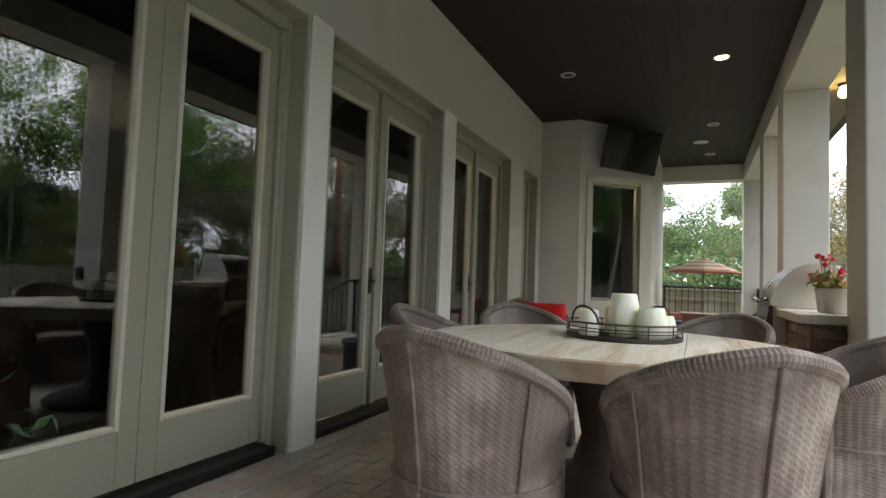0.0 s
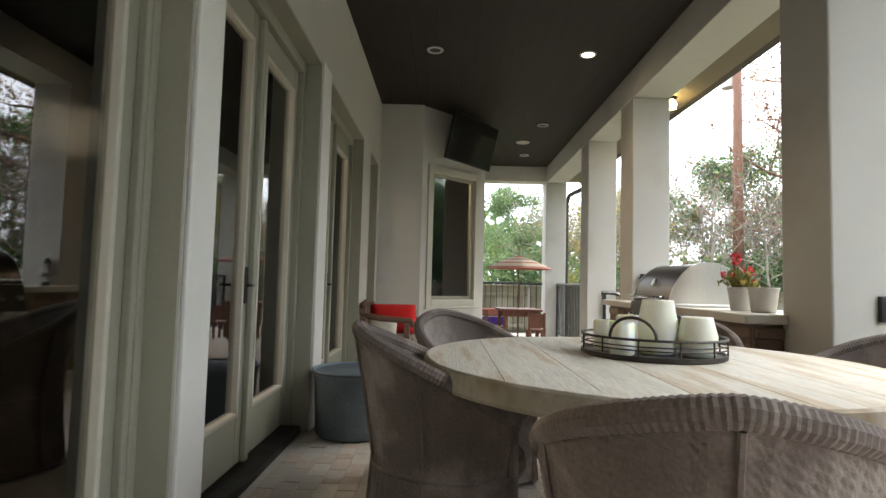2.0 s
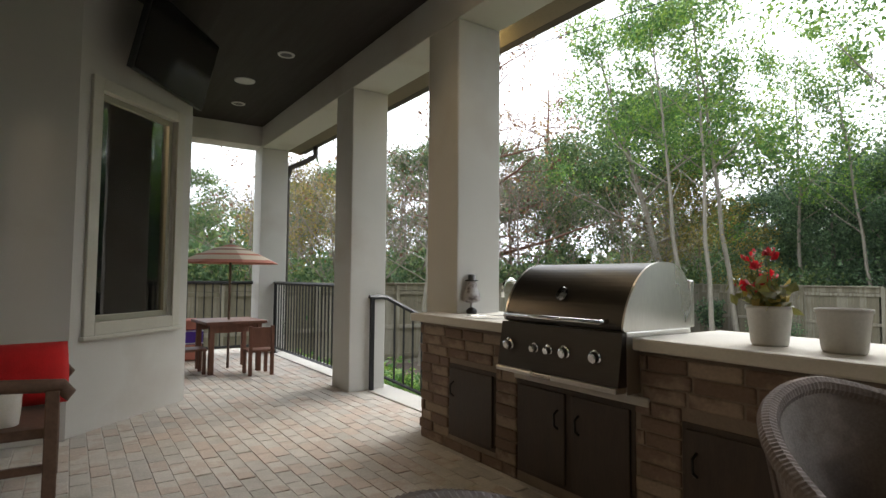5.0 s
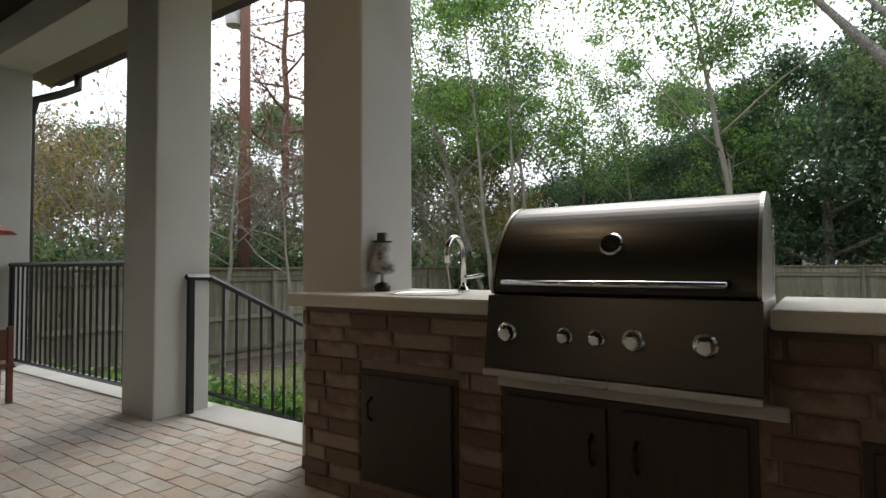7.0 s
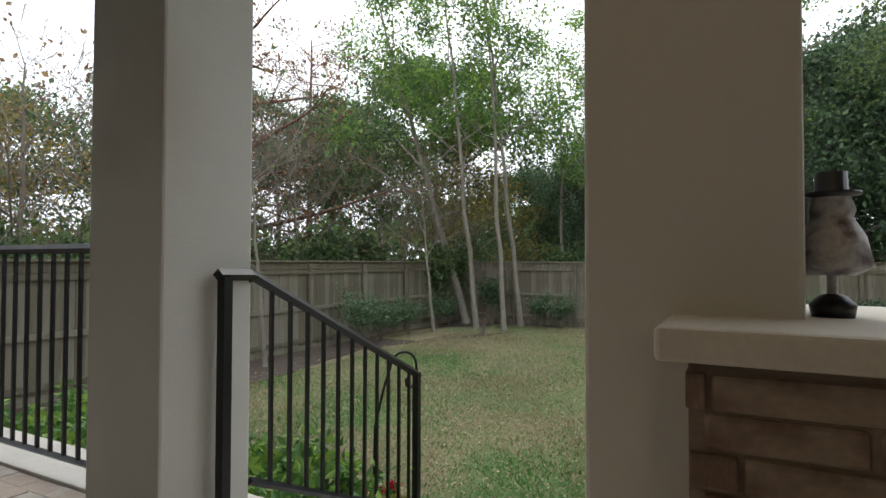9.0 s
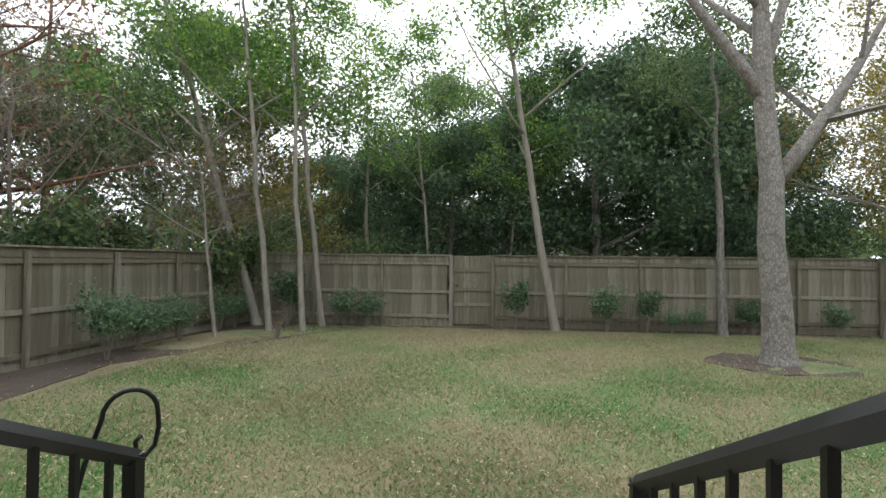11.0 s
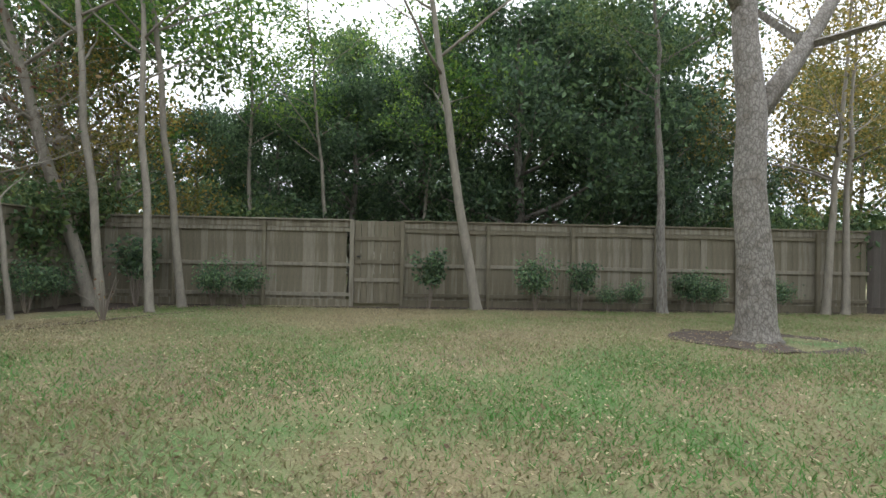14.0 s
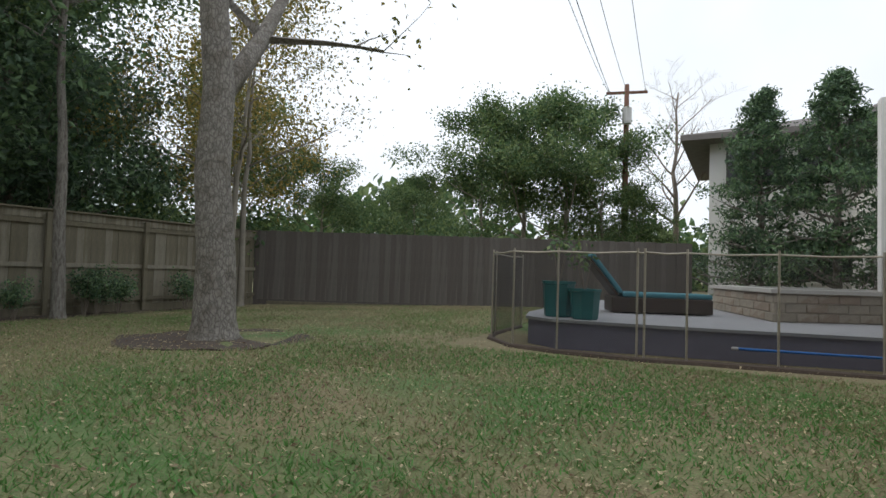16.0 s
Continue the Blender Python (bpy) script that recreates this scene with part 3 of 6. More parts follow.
# ---- outdoor kitchen ----
COUNTER_F, COUNTER_Z, CY0, CY1 = 0.24, 0.93, 3.60, 6.64
STONE_TOP = material("cast_stone_counter", (0.56, 0.53, 0.47), 0.7, vary=0.1, scale=4, bump=0.15, fine=90)
BRICK = material("kitchen_brick", (0.175, 0.118, 0.088), 0.9, vary=0.28, scale=9, bump=0.6, fine=60, second=(0.245, 0.19, 0.145), second_amount=0.42, each=0.13)
METAL_DARK = material("brushed_dark_steel", (0.085, 0.078, 0.072), 0.36, 1.0, vary=0.1, scale=3, bump=0.05, fine=80, stretch=(1, 0.1, 1))
STEEL = material("stainless_steel", (0.62, 0.60, 0.56), 0.28, 1.0, vary=0.08, scale=3, bump=0.04, fine=90, stretch=(1, 1, 0.2))
CHROME = material("chrome", (0.75, 0.75, 0.74), 0.1, 1.0, vary=0.04, scale=3, bump=0.0)
CABINET = material("dark_stained_cabinet_wood", (0.045, 0.030, 0.022), 0.6, vary=0.35, scale=4, bump=0.3, fine=40, stretch=(5, 5, 0.6))
WICKER = material("brown_wicker", (0.175, 0.14, 0.122), 0.75, vary=0.3, scale=5, bump=0.35, fine=130, second=(0.28, 0.24, 0.215), second_amount=0.4)
WHITEWASH = material("whitewashed_plank", (0.66, 0.625, 0.54), 0.6, vary=0.3, scale=2.6, bump=0.7, fine=30, stretch=(0.6, 5, 5), second=(0.46, 0.38, 0.275), second_amount=0.46, each=0.05, mixed=0.18)
TABLE_EDGE = material("worn_table_edge", (0.50, 0.44, 0.34), 0.65, vary=0.25, scale=5, bump=0.3, fine=40, second=(0.30, 0.22, 0.14), second_amount=0.45)
TRAY_IRON = material("aged_tray_iron", (0.055, 0.048, 0.042), 0.5, 0.6, vary=0.3, scale=10, bump=0.2)
WAX = material("ivory_candle_wax", (0.92, 0.94, 0.80), 0.45, vary=0.04, scale=5, bump=0.05)
WAX.node_tree.nodes["Principled BSDF"].inputs["Subsurface Weight"].default_value = 0.4
WAX.node_tree.nodes["Principled BSDF"].inputs["Subsurface Radius"].default_value = (0.02, 0.018, 0.01)
ZINC = material("blue_grey_galvanised", (0.17, 0.22, 0.27), 0.5, 0.35, vary=0.2, scale=7, bump=0.15, fine=60)
BROWN_WOOD = material("red_brown_wood", (0.16, 0.065, 0.04), 0.55, vary=0.3, scale=4, bump=0.2, fine=35, stretch=(4, 4, 0.7))
CHAIR_WOOD = material("brown_armchair_wood", (0.13, 0.075, 0.05), 0.6, vary=0.3, scale=5, bump=0.25, fine=40)
RED_CLOTH = material("red_knit_cloth", (0.55, 0.012, 0.012), 0.95, vary=0.2, scale=9, bump=0.6, fine=160)
WHITE_CLOTH = material("white_pillow_cloth", (0.62, 0.58, 0.52), 0.95, vary=0.12, scale=8, bump=0.3, fine=150)
BLACK = material("black_plastic", (0.012, 0.012, 0.012), 0.35, vary=0.1, scale=4, bump=0.0)
SCREEN = material("television_screen", (0.006, 0.006, 0.007), 0.12, vary=0.05, scale=3, bump=0.0)
RING = material("white_lamp_trim", (0.55, 0.54, 0.52), 0.5, vary=0.04, scale=4, bump=0.0)
POT = material("pale_grey_pot", (0.50, 0.49, 0.46), 0.7, vary=0.1, scale=6, bump=0.15, fine=80)
TERRA = material("brown_clay_pot", (0.12, 0.075, 0.055), 0.8, vary=0.2, scale=6, bump=0.2)
RED_PETAL = leaf_material("red_petal", (0.42, 0.012, 0.02), (0.55, 0.02, 0.03), 0.4)
TEAL = material("teal_planter_glaze", (0.02, 0.15, 0.15), 0.35, vary=0.2, scale=5, bump=0.1)
TEAL_CLOTH = material("teal_lounger_cushion", (0.06, 0.20, 0.24), 0.9, vary=0.15, scale=6, bump=0.3, fine=120)
MESH_CLOTH = bpy.data.materials.new("black_safety_mesh")
MESH_CLOTH.use_nodes = True
mn, ml = MESH_CLOTH.node_tree.nodes, MESH_CLOTH.node_tree.links
mn["Principled BSDF"].inputs["Base Color"].default_value = (0.03, 0.028, 0.03, 1)
thin_air, net = mn.new("ShaderNodeBsdfTransparent"), mn.new("ShaderNodeMixShader")
net.inputs[0].default_value = 0.36
ml.new(thin_air.outputs[0], net.inputs[1])
ml.new(mn["Principled BSDF"].outputs[0], net.inputs[2])
ml.new(net.outputs[0], mn["Material Output"].inputs["Surface"])
STONE_DECK = material("grey_deck_stone", (0.33, 0.33, 0.34), 0.85, vary=0.12, scale=2, bump=0.2, fine=60)
DECK_SIDE = material("slate_deck_side", (0.19, 0.18, 0.235), 0.8, vary=0.15, scale=3, bump=0.2, fine=60)
SPA_STONE = material("spa_stone", (0.40, 0.35, 0.28), 0.9, vary=0.25, scale=7, bump=0.5, fine=50, second=(0.28, 0.22, 0.17), second_amount=0.4, each=0.2)
HOUSE_WHITE = material("white_render", (0.66, 0.65, 0.62), 0.9, vary=0.06, scale=2, bump=0.2, fine=120)
DARK_EAVE = material("dark_brown_eave", (0.05, 0.04, 0.035), 0.7, vary=0.2, scale=3, bump=0.1)
LAMP_ON = glow_material("lit_lamp", (1.0, 0.80, 0.50), 14.0)
FAIRY = glow_material("fairy_light", (1.0, 0.92, 0.75), 9.0)
PENDANT = glow_material("interior_bulb", (1.0, 0.72, 0.35), 6.0)
EAVE_LAMP = glow_material("eave_flood_lamp", (1.0, 0.75, 0.28), 12.0)


# ---- doors ----
def door_leaf(parent, y0, y1, x, hinge_side, z0=0.07, z1=2.56, glass_z0=0.33, stile=0.10):
    leaf = part("door_leaf", B(x - 0.045, y0, z0, x, y0 + stile, z1, bevel=0.006), DOOR_PAINT, parent)
    part("stile", B(x - 0.045, y1 - stile, z0, x, y1, z1, bevel=0.006), DOOR_PAINT, leaf)
    part("top_rail", B(x - 0.044, y0 + stile, z1 - 0.16, x - 0.001, y1 - stile, z1, bevel=0.006), DOOR_PAINT, leaf)
    part("bottom_rail", B(x - 0.044, y0 + stile, z0, x - 0.001, y1 - stile, glass_z0, bevel=0.006), DOOR_PAINT, leaf)
    bm = bmesh.new()
    for a, b, c, d in ((y0 + stile, glass_z0, y0 + stile + 0.025, z1 - 0.16), (y1 - stile - 0.025, glass_z0, y1 - stile, z1 - 0.16),
                       (y0 + stile + 0.025, glass_z0, y1 - stile - 0.025, glass_z0 + 0.025), (y0 + stile + 0.025, z1 - 0.185, y1 - stile - 0.025, z1 - 0.16)):
        box(bm, x - 0.03, a, b, x + 0.012, c, d, bevel=0.006)
    part("glazing_bead", bm, TRIM, leaf)
    g = part("glass", B(x - 0.026, y0 + stile, glass_z0, x - 0.020, y1 - stile, z1 - 0.16), GLASS, leaf, "clear glass reflecting the garden")
    g.visible_shadow = False
    return leaf


def french_doors(number, y0, y1, leaves_n, swing=None):
    d = thing("door_" + str(number), "tall olive-painted glazed patio doors, closed", "door", None, "", "structure")
    x = WALL - 0.13
    for a, b in ((y0, y0 + 0.06), (y1 - 0.06, y1)):
        part("jamb", B(x - 0.12, a, 0.0, x + 0.02, b, OPEN_TOP, bevel=0.006), DOOR_PAINT, d)
    part("head", B(x - 0.12, y0 + 0.06, 2.565, x + 0.019, y1 - 0.06, OPEN_TOP, bevel=0.006), DOOR_PAINT, d)
    part("threshold", B(x - 0.12, y0 + 0.06, 0.0, x + 0.10, y1 - 0.06, 0.055, bevel=0.008), IRON, d, "dark bronze threshold")
    for a, b in ((y0 + 0.001, y0 + 0.018), (y1 - 0.018, y1 - 0.001)):
        part("reveal", B(x + 0.021, a, 0.001, WALL + 0.004, b, OPEN_TOP - 0.001), DOOR_PAINT, d)
    part("reveal", B(x + 0.021, y0 + 0.019, OPEN_TOP - 0.02, WALL + 0.004, y1 - 0.019, OPEN_TOP - 0.001), DOOR_PAINT, d)
    w = (y1 - y0 - 0.12) / leaves_n
    for i in range(leaves_n):
        leaf = door_leaf(d, y0 + 0.062 + i * w, y0 + 0.058 + (i + 1) * w, x - 0.02, i)
        if i % 2 == 0 and leaves_n == 2:
            yk = y0 + 0.06 + (i + 1) * w - 0.06
            hd = part("handle_plate", B(x - 0.019, yk - 0.02, 0.93, x - 0.012, yk + 0.02, 1.13, bevel=0.003), IRON, leaf, "dark bronze handle plate")
            part("lever", T([(x - 0.012, yk, 1.03), (x + 0.03, yk, 1.03), (x + 0.034, yk - 0.10, 1.03)], 0.008, 8), IRON, leaf, "dark bronze lever handle", smooth=True)
        if i % 2 == 0:
            part("astragal", B(x - 0.02, y0 + 0.06 + (i + 1) * w - 0.028, 0.07, x + 0.012, y0 + 0.06 + (i + 1) * w + 0.028, 2.55, bevel=0.006), DOOR_PAINT, d)
    return d


for i, ((a, b), n) in enumerate(zip(openings, (3, 2, 2, 1))):
    french_doors(i + 1, a, b, n)
# raised plaster surrounds on the piers
for a, b in ((2.20, 2.45), (4.20, 4.50)):
    bm = B(WALL, a + 0.015, 0.0, WALL + 0.02, b - 0.015, OPEN_TOP + 0.02, bevel=0.006)
    setting("trim_pier", bm, PIER_PAINT, "plain cream pier between the doors", "trim")

# bay window
w1 = thing("window_1", "tall fixed bay window with a cream wooden frame", "window", BAY, "", "structure")
for a, b, c, d in ((GX0 - 0.10, GZ0 - 0.10, GX0, GZ1 + 0.10), (GX1, GZ0 - 0.10, GX1 + 0.10, GZ1 + 0.10), (GX0, GZ1, GX1, GZ1 + 0.10), (GX0, GZ0 - 0.10, GX1, GZ0)):
    part("casing", B(a, -0.03, b, c, -0.002, d, bevel=0.006), TRIM, w1)
for a, b, c, d in ((GX0, GZ0, GX0 + 0.05, GZ1), (GX1 - 0.05, GZ0, GX1, GZ1), (GX0 + 0.05, GZ1 - 0.05, GX1 - 0.05, GZ1), (GX0 + 0.05, GZ0, GX1 - 0.05, GZ0 + 0.05)):
    part("sash", B(a, 0.03, b, c, 0.09, d, bevel=0.004), DOOR_PAINT, w1)
part("sill", B(GX0 - 0.12, -0.05, GZ0 - 0.13, GX1 + 0.12, -0.001, GZ0 - 0.10, bevel=0.006), TRIM, w1)
g = part("pane", B(GX0 + 0.05, 0.055, GZ0 + 0.05, GX1 - 0.05, 0.061, GZ1 - 0.05), GLASS, w1)
g.visible_shadow = False
# the bay's room
bm = bmesh.new()
for a in ((0.2, 1.5, -0.02, 1.22, 1.6, 3.3), (0.2, 0.24, -0.05, 1.22, 1.5, -0.02), (0.2, 0.24, 3.25, 1.22, 1.5, 3.3), (0.14, 0.24, -0.02, 0.19, 1.6, 3.3), (1.23, 0.24, -0.02, 1.28, 1.6, 3.3)):
    box(bm, *a, m=BAY)
setting("wall_bay_room", bm, DARK_ROOM, "dim brown room behind the bay window", "room")
d = bpy.data.lights.new("bay_room_lamp", "POINT")
d.energy, d.color, d.shadow_soft_size = 16, (1.0, 0.72, 0.42), 0.2
new("bay_room_lamp", d).matrix_world = BAY @ pose(0.7, 1.1, 2.7)

# television on the bay, tilted down
tv = thing("television", "black flat television on a tilting wall bracket", "television", BAY @ pose(0.70, -0.30, 3.12, 14, 0, 8))
part("case", B(-0.56, -0.025, -0.33, 0.56, 0.03, 0.33, bevel=0.008), BLACK, tv)
part("screen", B(-0.545, -0.029, -0.315, 0.545, -0.0255, 0.315), SCREEN, tv, "dark glossy screen")
part("bracket", B(-0.12, 0.031, -0.12, 0.12, 0.30, 0.10, bevel=0.01), BLACK, tv)


# ---- ceiling fittings ----
def ceiling_light(x, y, lit):
    c = thing("ceiling_light", "round recessed ceiling light, lit warm" if lit else "round recessed ceiling light with a pale ring, unlit", "lamp", pose(x, y, CEIL), "recessed ceiling lights")
    part("ring", lathe(bmesh.new(), [(0.062, -0.004), (0.066, -0.012), (0.086, -0.010), (0.090, -0.001), (0.062, -0.001)], 28), RING, c, smooth=True)
    part("lens", lathe(bmesh.new(), [(0.0, -0.003), (0.063, -0.003), (0.063, -0.001), (0.0, -0.001)], 24), LAMP_ON if lit else BLACK, c)
    if lit:
        d = bpy.data.lights.new("ceiling_light_beam", "SPOT")
        d.energy, d.spot_size, d.spot_blend, d.color, d.shadow_soft_size = 8, radians(110), 0.7, (1.0, 0.78, 0.5), 0.06
        new("ceiling_light_beam", d).matrix_world = pose(x, y, CEIL - 0.02)


for x, y, lit in ((-1.75, 6.0, False), (-0.11, 6.02, True), (-0.12, 8.68, False), (-0.12, 10.7, False)):
    ceiling_light(x, y, lit)
sp = thing("ceiling_speaker", "round white ceiling speaker", "speaker", pose(-0.28, 9.74, CEIL))
part("ring", lathe(bmesh.new(), [(0.10, -0.012), (0.118, -0.010), (0.12, -0.001), (0.10, -0.001)], 28), RING, sp, smooth=True)
part("grille", lathe(bmesh.new(), [(0.0, -0.010), (0.07, -0.009), (0.10, -0.006), (0.10, -0.001), (0.0, -0.001)], 28), RING, sp)
el = thing("eave_light", "twin-headed flood light glowing under the eave", "lamp", pose(1.15, 6.9, 3.42))
part("base", lathe(bmesh.new(), [(0.06, -0.03), (0.06, -0.001), (0, -0.001), (0, -0.03)], 16), BLACK, el)
part("bulb", lathe(bmesh.new(), [(0, -0.16), (0.05, -0.14), (0.055, -0.09), (0.03, -0.03), (0, -0.03)], 16), EAVE_LAMP, el, smooth=True)
gut = thing("gutter", "brown eave gutter with a bent downpipe", "gutter", pose(0, 0, 0))
part("channel", B(1.42, -3.6, 3.42, 1.53, 12.6, 3.54, bevel=0.012), DARK_EAVE, gut)
part("downpipe", T([(1.47, 11.95, 3.45), (1.45, 11.9, 3.25), (1.25, 11.9, 3.12), (1.02, 11.9, 3.0), (0.97, 11.9, 2.8), (0.97, 11.9, -0.8)], 0.045, 10), DARK_EAVE, gut, smooth=True)

# ---- railings ----
def railing(label, p0, p1, z_top, z_bot, posts, m_extra=None):
    """A straight or sloping run of bars between p0 and p1; z_top and z_bot give the height of the rails at both ends."""
    a, b = Vector(p0), Vector(p1)
    n = max(2, int((b - a).length / 0.115))
    r = thing("railing", label, "railing", pose(a.x, a.y, 0))
    d = b - a
    part("top_rail", tube(bmesh.new(), [(0, 0, z_top[0]), (d.x, d.y, z_top[1])], 0.024, 4), IRON, r)
    part("bottom_rail", tube(bmesh.new(), [(0, 0, z_bot[0]), (d.x, d.y, z_bot[1])], 0.018, 4), IRON, r)
    for i in range(1, n):
        f = i / n
        x, y = d.x * f, d.y * f
        zb, zt = z_bot[0] + (z_bot[1] - z_bot[0]) * f, z_top[0] + (z_top[1] - z_top[0]) * f
        part("baluster", B(x - 0.008, y - 0.008, zb, x + 0.008, y + 0.008, zt), IRON, r)
    for f, z in posts:
        x, y = d.x * f, d.y * f
        zt = z_top[0] + (z_top[1] - z_top[0]) * f
        bm = B(x - 0.02, y - 0.02, z, x + 0.02, y + 0.02, zt + 0.01)
        box(bm, x - 0.045, y - 0.045, z, x + 0.045, y + 0.045, z + 0.012)
        part("post", bm, IRON, r)
    return r


railing("black iron railing along the porch edge", (0.74, 8.77), (0.74, 11.69), (1.10, 1.10), (0.10, 0.10), [(0.02, 0.012), (0.98, 0.012)])
railing("black iron railing across the porch end", (-0.96, 12.0), (0.49, 12.0), (1.10, 1.10), (0.10, 0.10), [(0.02, 0.0)])
r1 = railing("sloping black iron stair railing beside the column", (0.92, 8.32), (2.33, 8.32), (0.985, 0.31), (0.12, -0.56), [(0.985, -0.88)])
part("post", B(-0.205, -0.075, 0.012, -0.165, -0.035, 0.98), IRON, r1)
part("landing_rail", tube(bmesh.new(), [(-0.22, -0.055, 0.99), (-0.02, -0.02, 0.985), (0.0, 0, 0.97)], 0.024, 4), IRON, r1)
railing("sloping black iron stair railing, yard side", (1.0, 6.84), (2.34, 6.96), (0.97, 0.31), (0.10, -0.56), [(0.03, 0.0), (0.985, -0.88)])

# steps
st = thing("garden_steps", "pale stone and brick steps down to the lawn", "steps", pose(1.02, 6.62, 0))
for i in range(4):
    z = -0.176 * (i + 1)
    part("step", B(0.003 + 0.36 * i, 0, LAWN, 0.36 * (i + 1), 1.78, z - 0.045), BRICK, st)
    part("tread", B(0.004 + 0.36 * i, -0.01, z - 0.044, 0.36 * (i + 1) + 0.02, 1.79, z, bevel=0.008), KERB, st)


# ---- dining set ----
TABLE = (-0.76, 2.50)
def wicker_chair(x, y, turn):
    c = thing("wicker_chair", "brown woven wicker tub chair with a rolled rim", "chair", pose(x, y, 0, 0, 0, turn), "chairs round the table")
    span = radians(128)

    def top(a):
        return 0.885 - 0.31 * min(1.0, (abs(a) / span)) ** 1.45

    def radius(z, a):
        belly = 0.285 + 0.075 * max(0.0, (z - 0.42) / 0.45) ** 1.2 if z > 0.42 else 0.285 + 0.03 * ((0.42 - z) / 0.42)
        return belly * (1 + 0.07 * math.cos(a) ** 2)
    cols, rows = 152, 86
    bm = bmesh.new()
    grid = []
    for j in range(rows + 1):
        line = []
        for i in range(cols + 1):
            a = -span + 2 * span * i / cols
            z = 0.015 + (top(a) - 0.015) * j / rows
            r = radius(z, a) + 0.0027 * math.cos(math.pi * i / 2) * (1.0 if j % 2 else 0.15)
            line.append(bm.verts.new((-r * math.cos(a), r * math.sin(a), z)))
        grid.append(line)
    for j in range(rows):
        for i in range(cols):
            bm.faces.new((grid[j][i], grid[j][i + 1], grid[j + 1][i + 1], grid[j + 1][i]))
    inner = []
    for j in range(2):
        inner.append([])
        for i in range(cols + 1):
            a = -span + 2 * span * i / cols
            z = 0.44 if j == 0 else top(a)
            r = radius(z, a) - 0.03
            inner[j].append(bm.verts.new((-r * math.cos(a), r * math.sin(a), z)))
    for i in range(cols):
        bm.faces.new((inner[1][i], inner[1][i + 1], inner[0][i + 1], inner[0][i]))
    part("shell", bm, WICKER, c)
    pts, rs = [], []
    for i in range(241):
        a = -span + 2 * span * i / 240
        z = top(a)
        r = radius(z, a) - 0.012
        pts.append((-r * math.cos(a), r * math.sin(a), z + 0.004))
        rs.append(0.0290 if i % 2 else 0.0268)
    part("rim", tube(bmesh.new(), pts, rs, 9), WICKER, c, "thick wrapped rim")
    for a in (-span, span):
        r = radius(0.5, a) - 0.01
        part("arm_post", T([(-r * math.cos(a), r * math.sin(a), 0.012), (-r * math.cos(a), r * math.sin(a), top(a))], 0.022, 8), WICKER, c)
    for a in (-radians(62), -radians(0), radians(62)):
        part("stake", T([(-(radius(z, a) + 0.006) * math.cos(a), (radius(z, a) + 0.006) * math.sin(a), z) for z in (0.02, 0.25, 0.42, 0.6, 0.75, top(a) - 0.02)], 0.0075, 6), WICKER, c, "pale cane stake")
    part("waist_band", tube(bmesh.new(), [(-(radius(0.4, a) + 0.004) * math.cos(a), (radius(0.4, a) + 0.004) * math.sin(a), 0.40) for a in [-span + 2 * span * i / 40 for i in range(41)]], 0.009, 6), WICKER, c)
    seat = lathe(bmesh.new(), [(0, 0.36), (0.265, 0.36), (0.28, 0.39), (0.275, 0.43), (0.25, 0.445), (0, 0.452)], 32)
    part("seat", seat, WICKER, c)
    part("front_panel", B(0.165, -0.235, 0.02, 0.19, 0.235, 0.37, bevel=0.01), WICKER, c)
    return c


first = None
for a, r in ((-105, 1.10), (-64, 1.04), (186, 0.78), (128, 1.0), (61, 1.02), (12, 1.10)):
    x, y = TABLE[0] + r * math.cos(radians(a)), TABLE[1] + r * math.sin(radians(a))
    if first is None:
        first = wicker_chair(x, y, a + 180)
    else:
        copy_thing(first, pose(x, y, 0, 0, 0, a + 180))

TR, TZ = 0.90, 0.785
tb = thing("dining_table", "round whitewashed plank table on a dark pedestal", "table", pose(*TABLE, 0, 0, 0, 90))
def chord(y):
    return math.sqrt(max(0.0, (TR - 0.012) ** 2 - y * y))
edges_y = [-0.888, -0.63, -0.38, -0.12, 0.14, 0.39, 0.64, 0.888]
for a, b in zip(edges_y, edges_y[1:]):
    bm, n = bmesh.new(), 14
    ys_ = [a + 0.0015 + (b - a - 0.003) * i / n for i in range(n + 1)]
    outline = [(chord(v), v) for v in ys_] + [(-chord(v), v) for v in reversed(ys_)]
    prism(bm, outline, TZ - 0.03, TZ)
    bmesh.ops.remove_doubles(bm, verts=bm.verts, dist=0.0005)
    part("plank", bm, WHITEWASH, tb)
part("rim_band", lathe(bmesh.new(), [(TR - 0.012, TZ - 0.080), (TR - 0.004, TZ - 0.080), (TR, TZ - 0.068), (TR, TZ - 0.008), (TR - 0.006, TZ - 0.001), (TR - 0.0115, TZ - 0.001), (TR - 0.012, TZ - 0.080)], 96), TABLE_EDGE, tb, "worn, chipped pale wooden edge", smooth=False)
part("apron", lathe(bmesh.new(), [(0, TZ - 0.075), (TR - 0.013, TZ - 0.075), (TR - 0.013, TZ - 0.031), (0, TZ - 0.031)], 64), TABLE_EDGE, tb)
part("pedestal", lathe(bmesh.new(), [(0, 0.0), (0.40, 0.0), (0.42, 0.03), (0.36, 0.07), (0.16, 0.14), (0.11, 0.3), (0.15, 0.5), (0.24, 0.66), (0.26, TZ - 0.076), (0, TZ - 0.076)], 32), CABINET, tb, "dark turned pedestal", smooth=True)

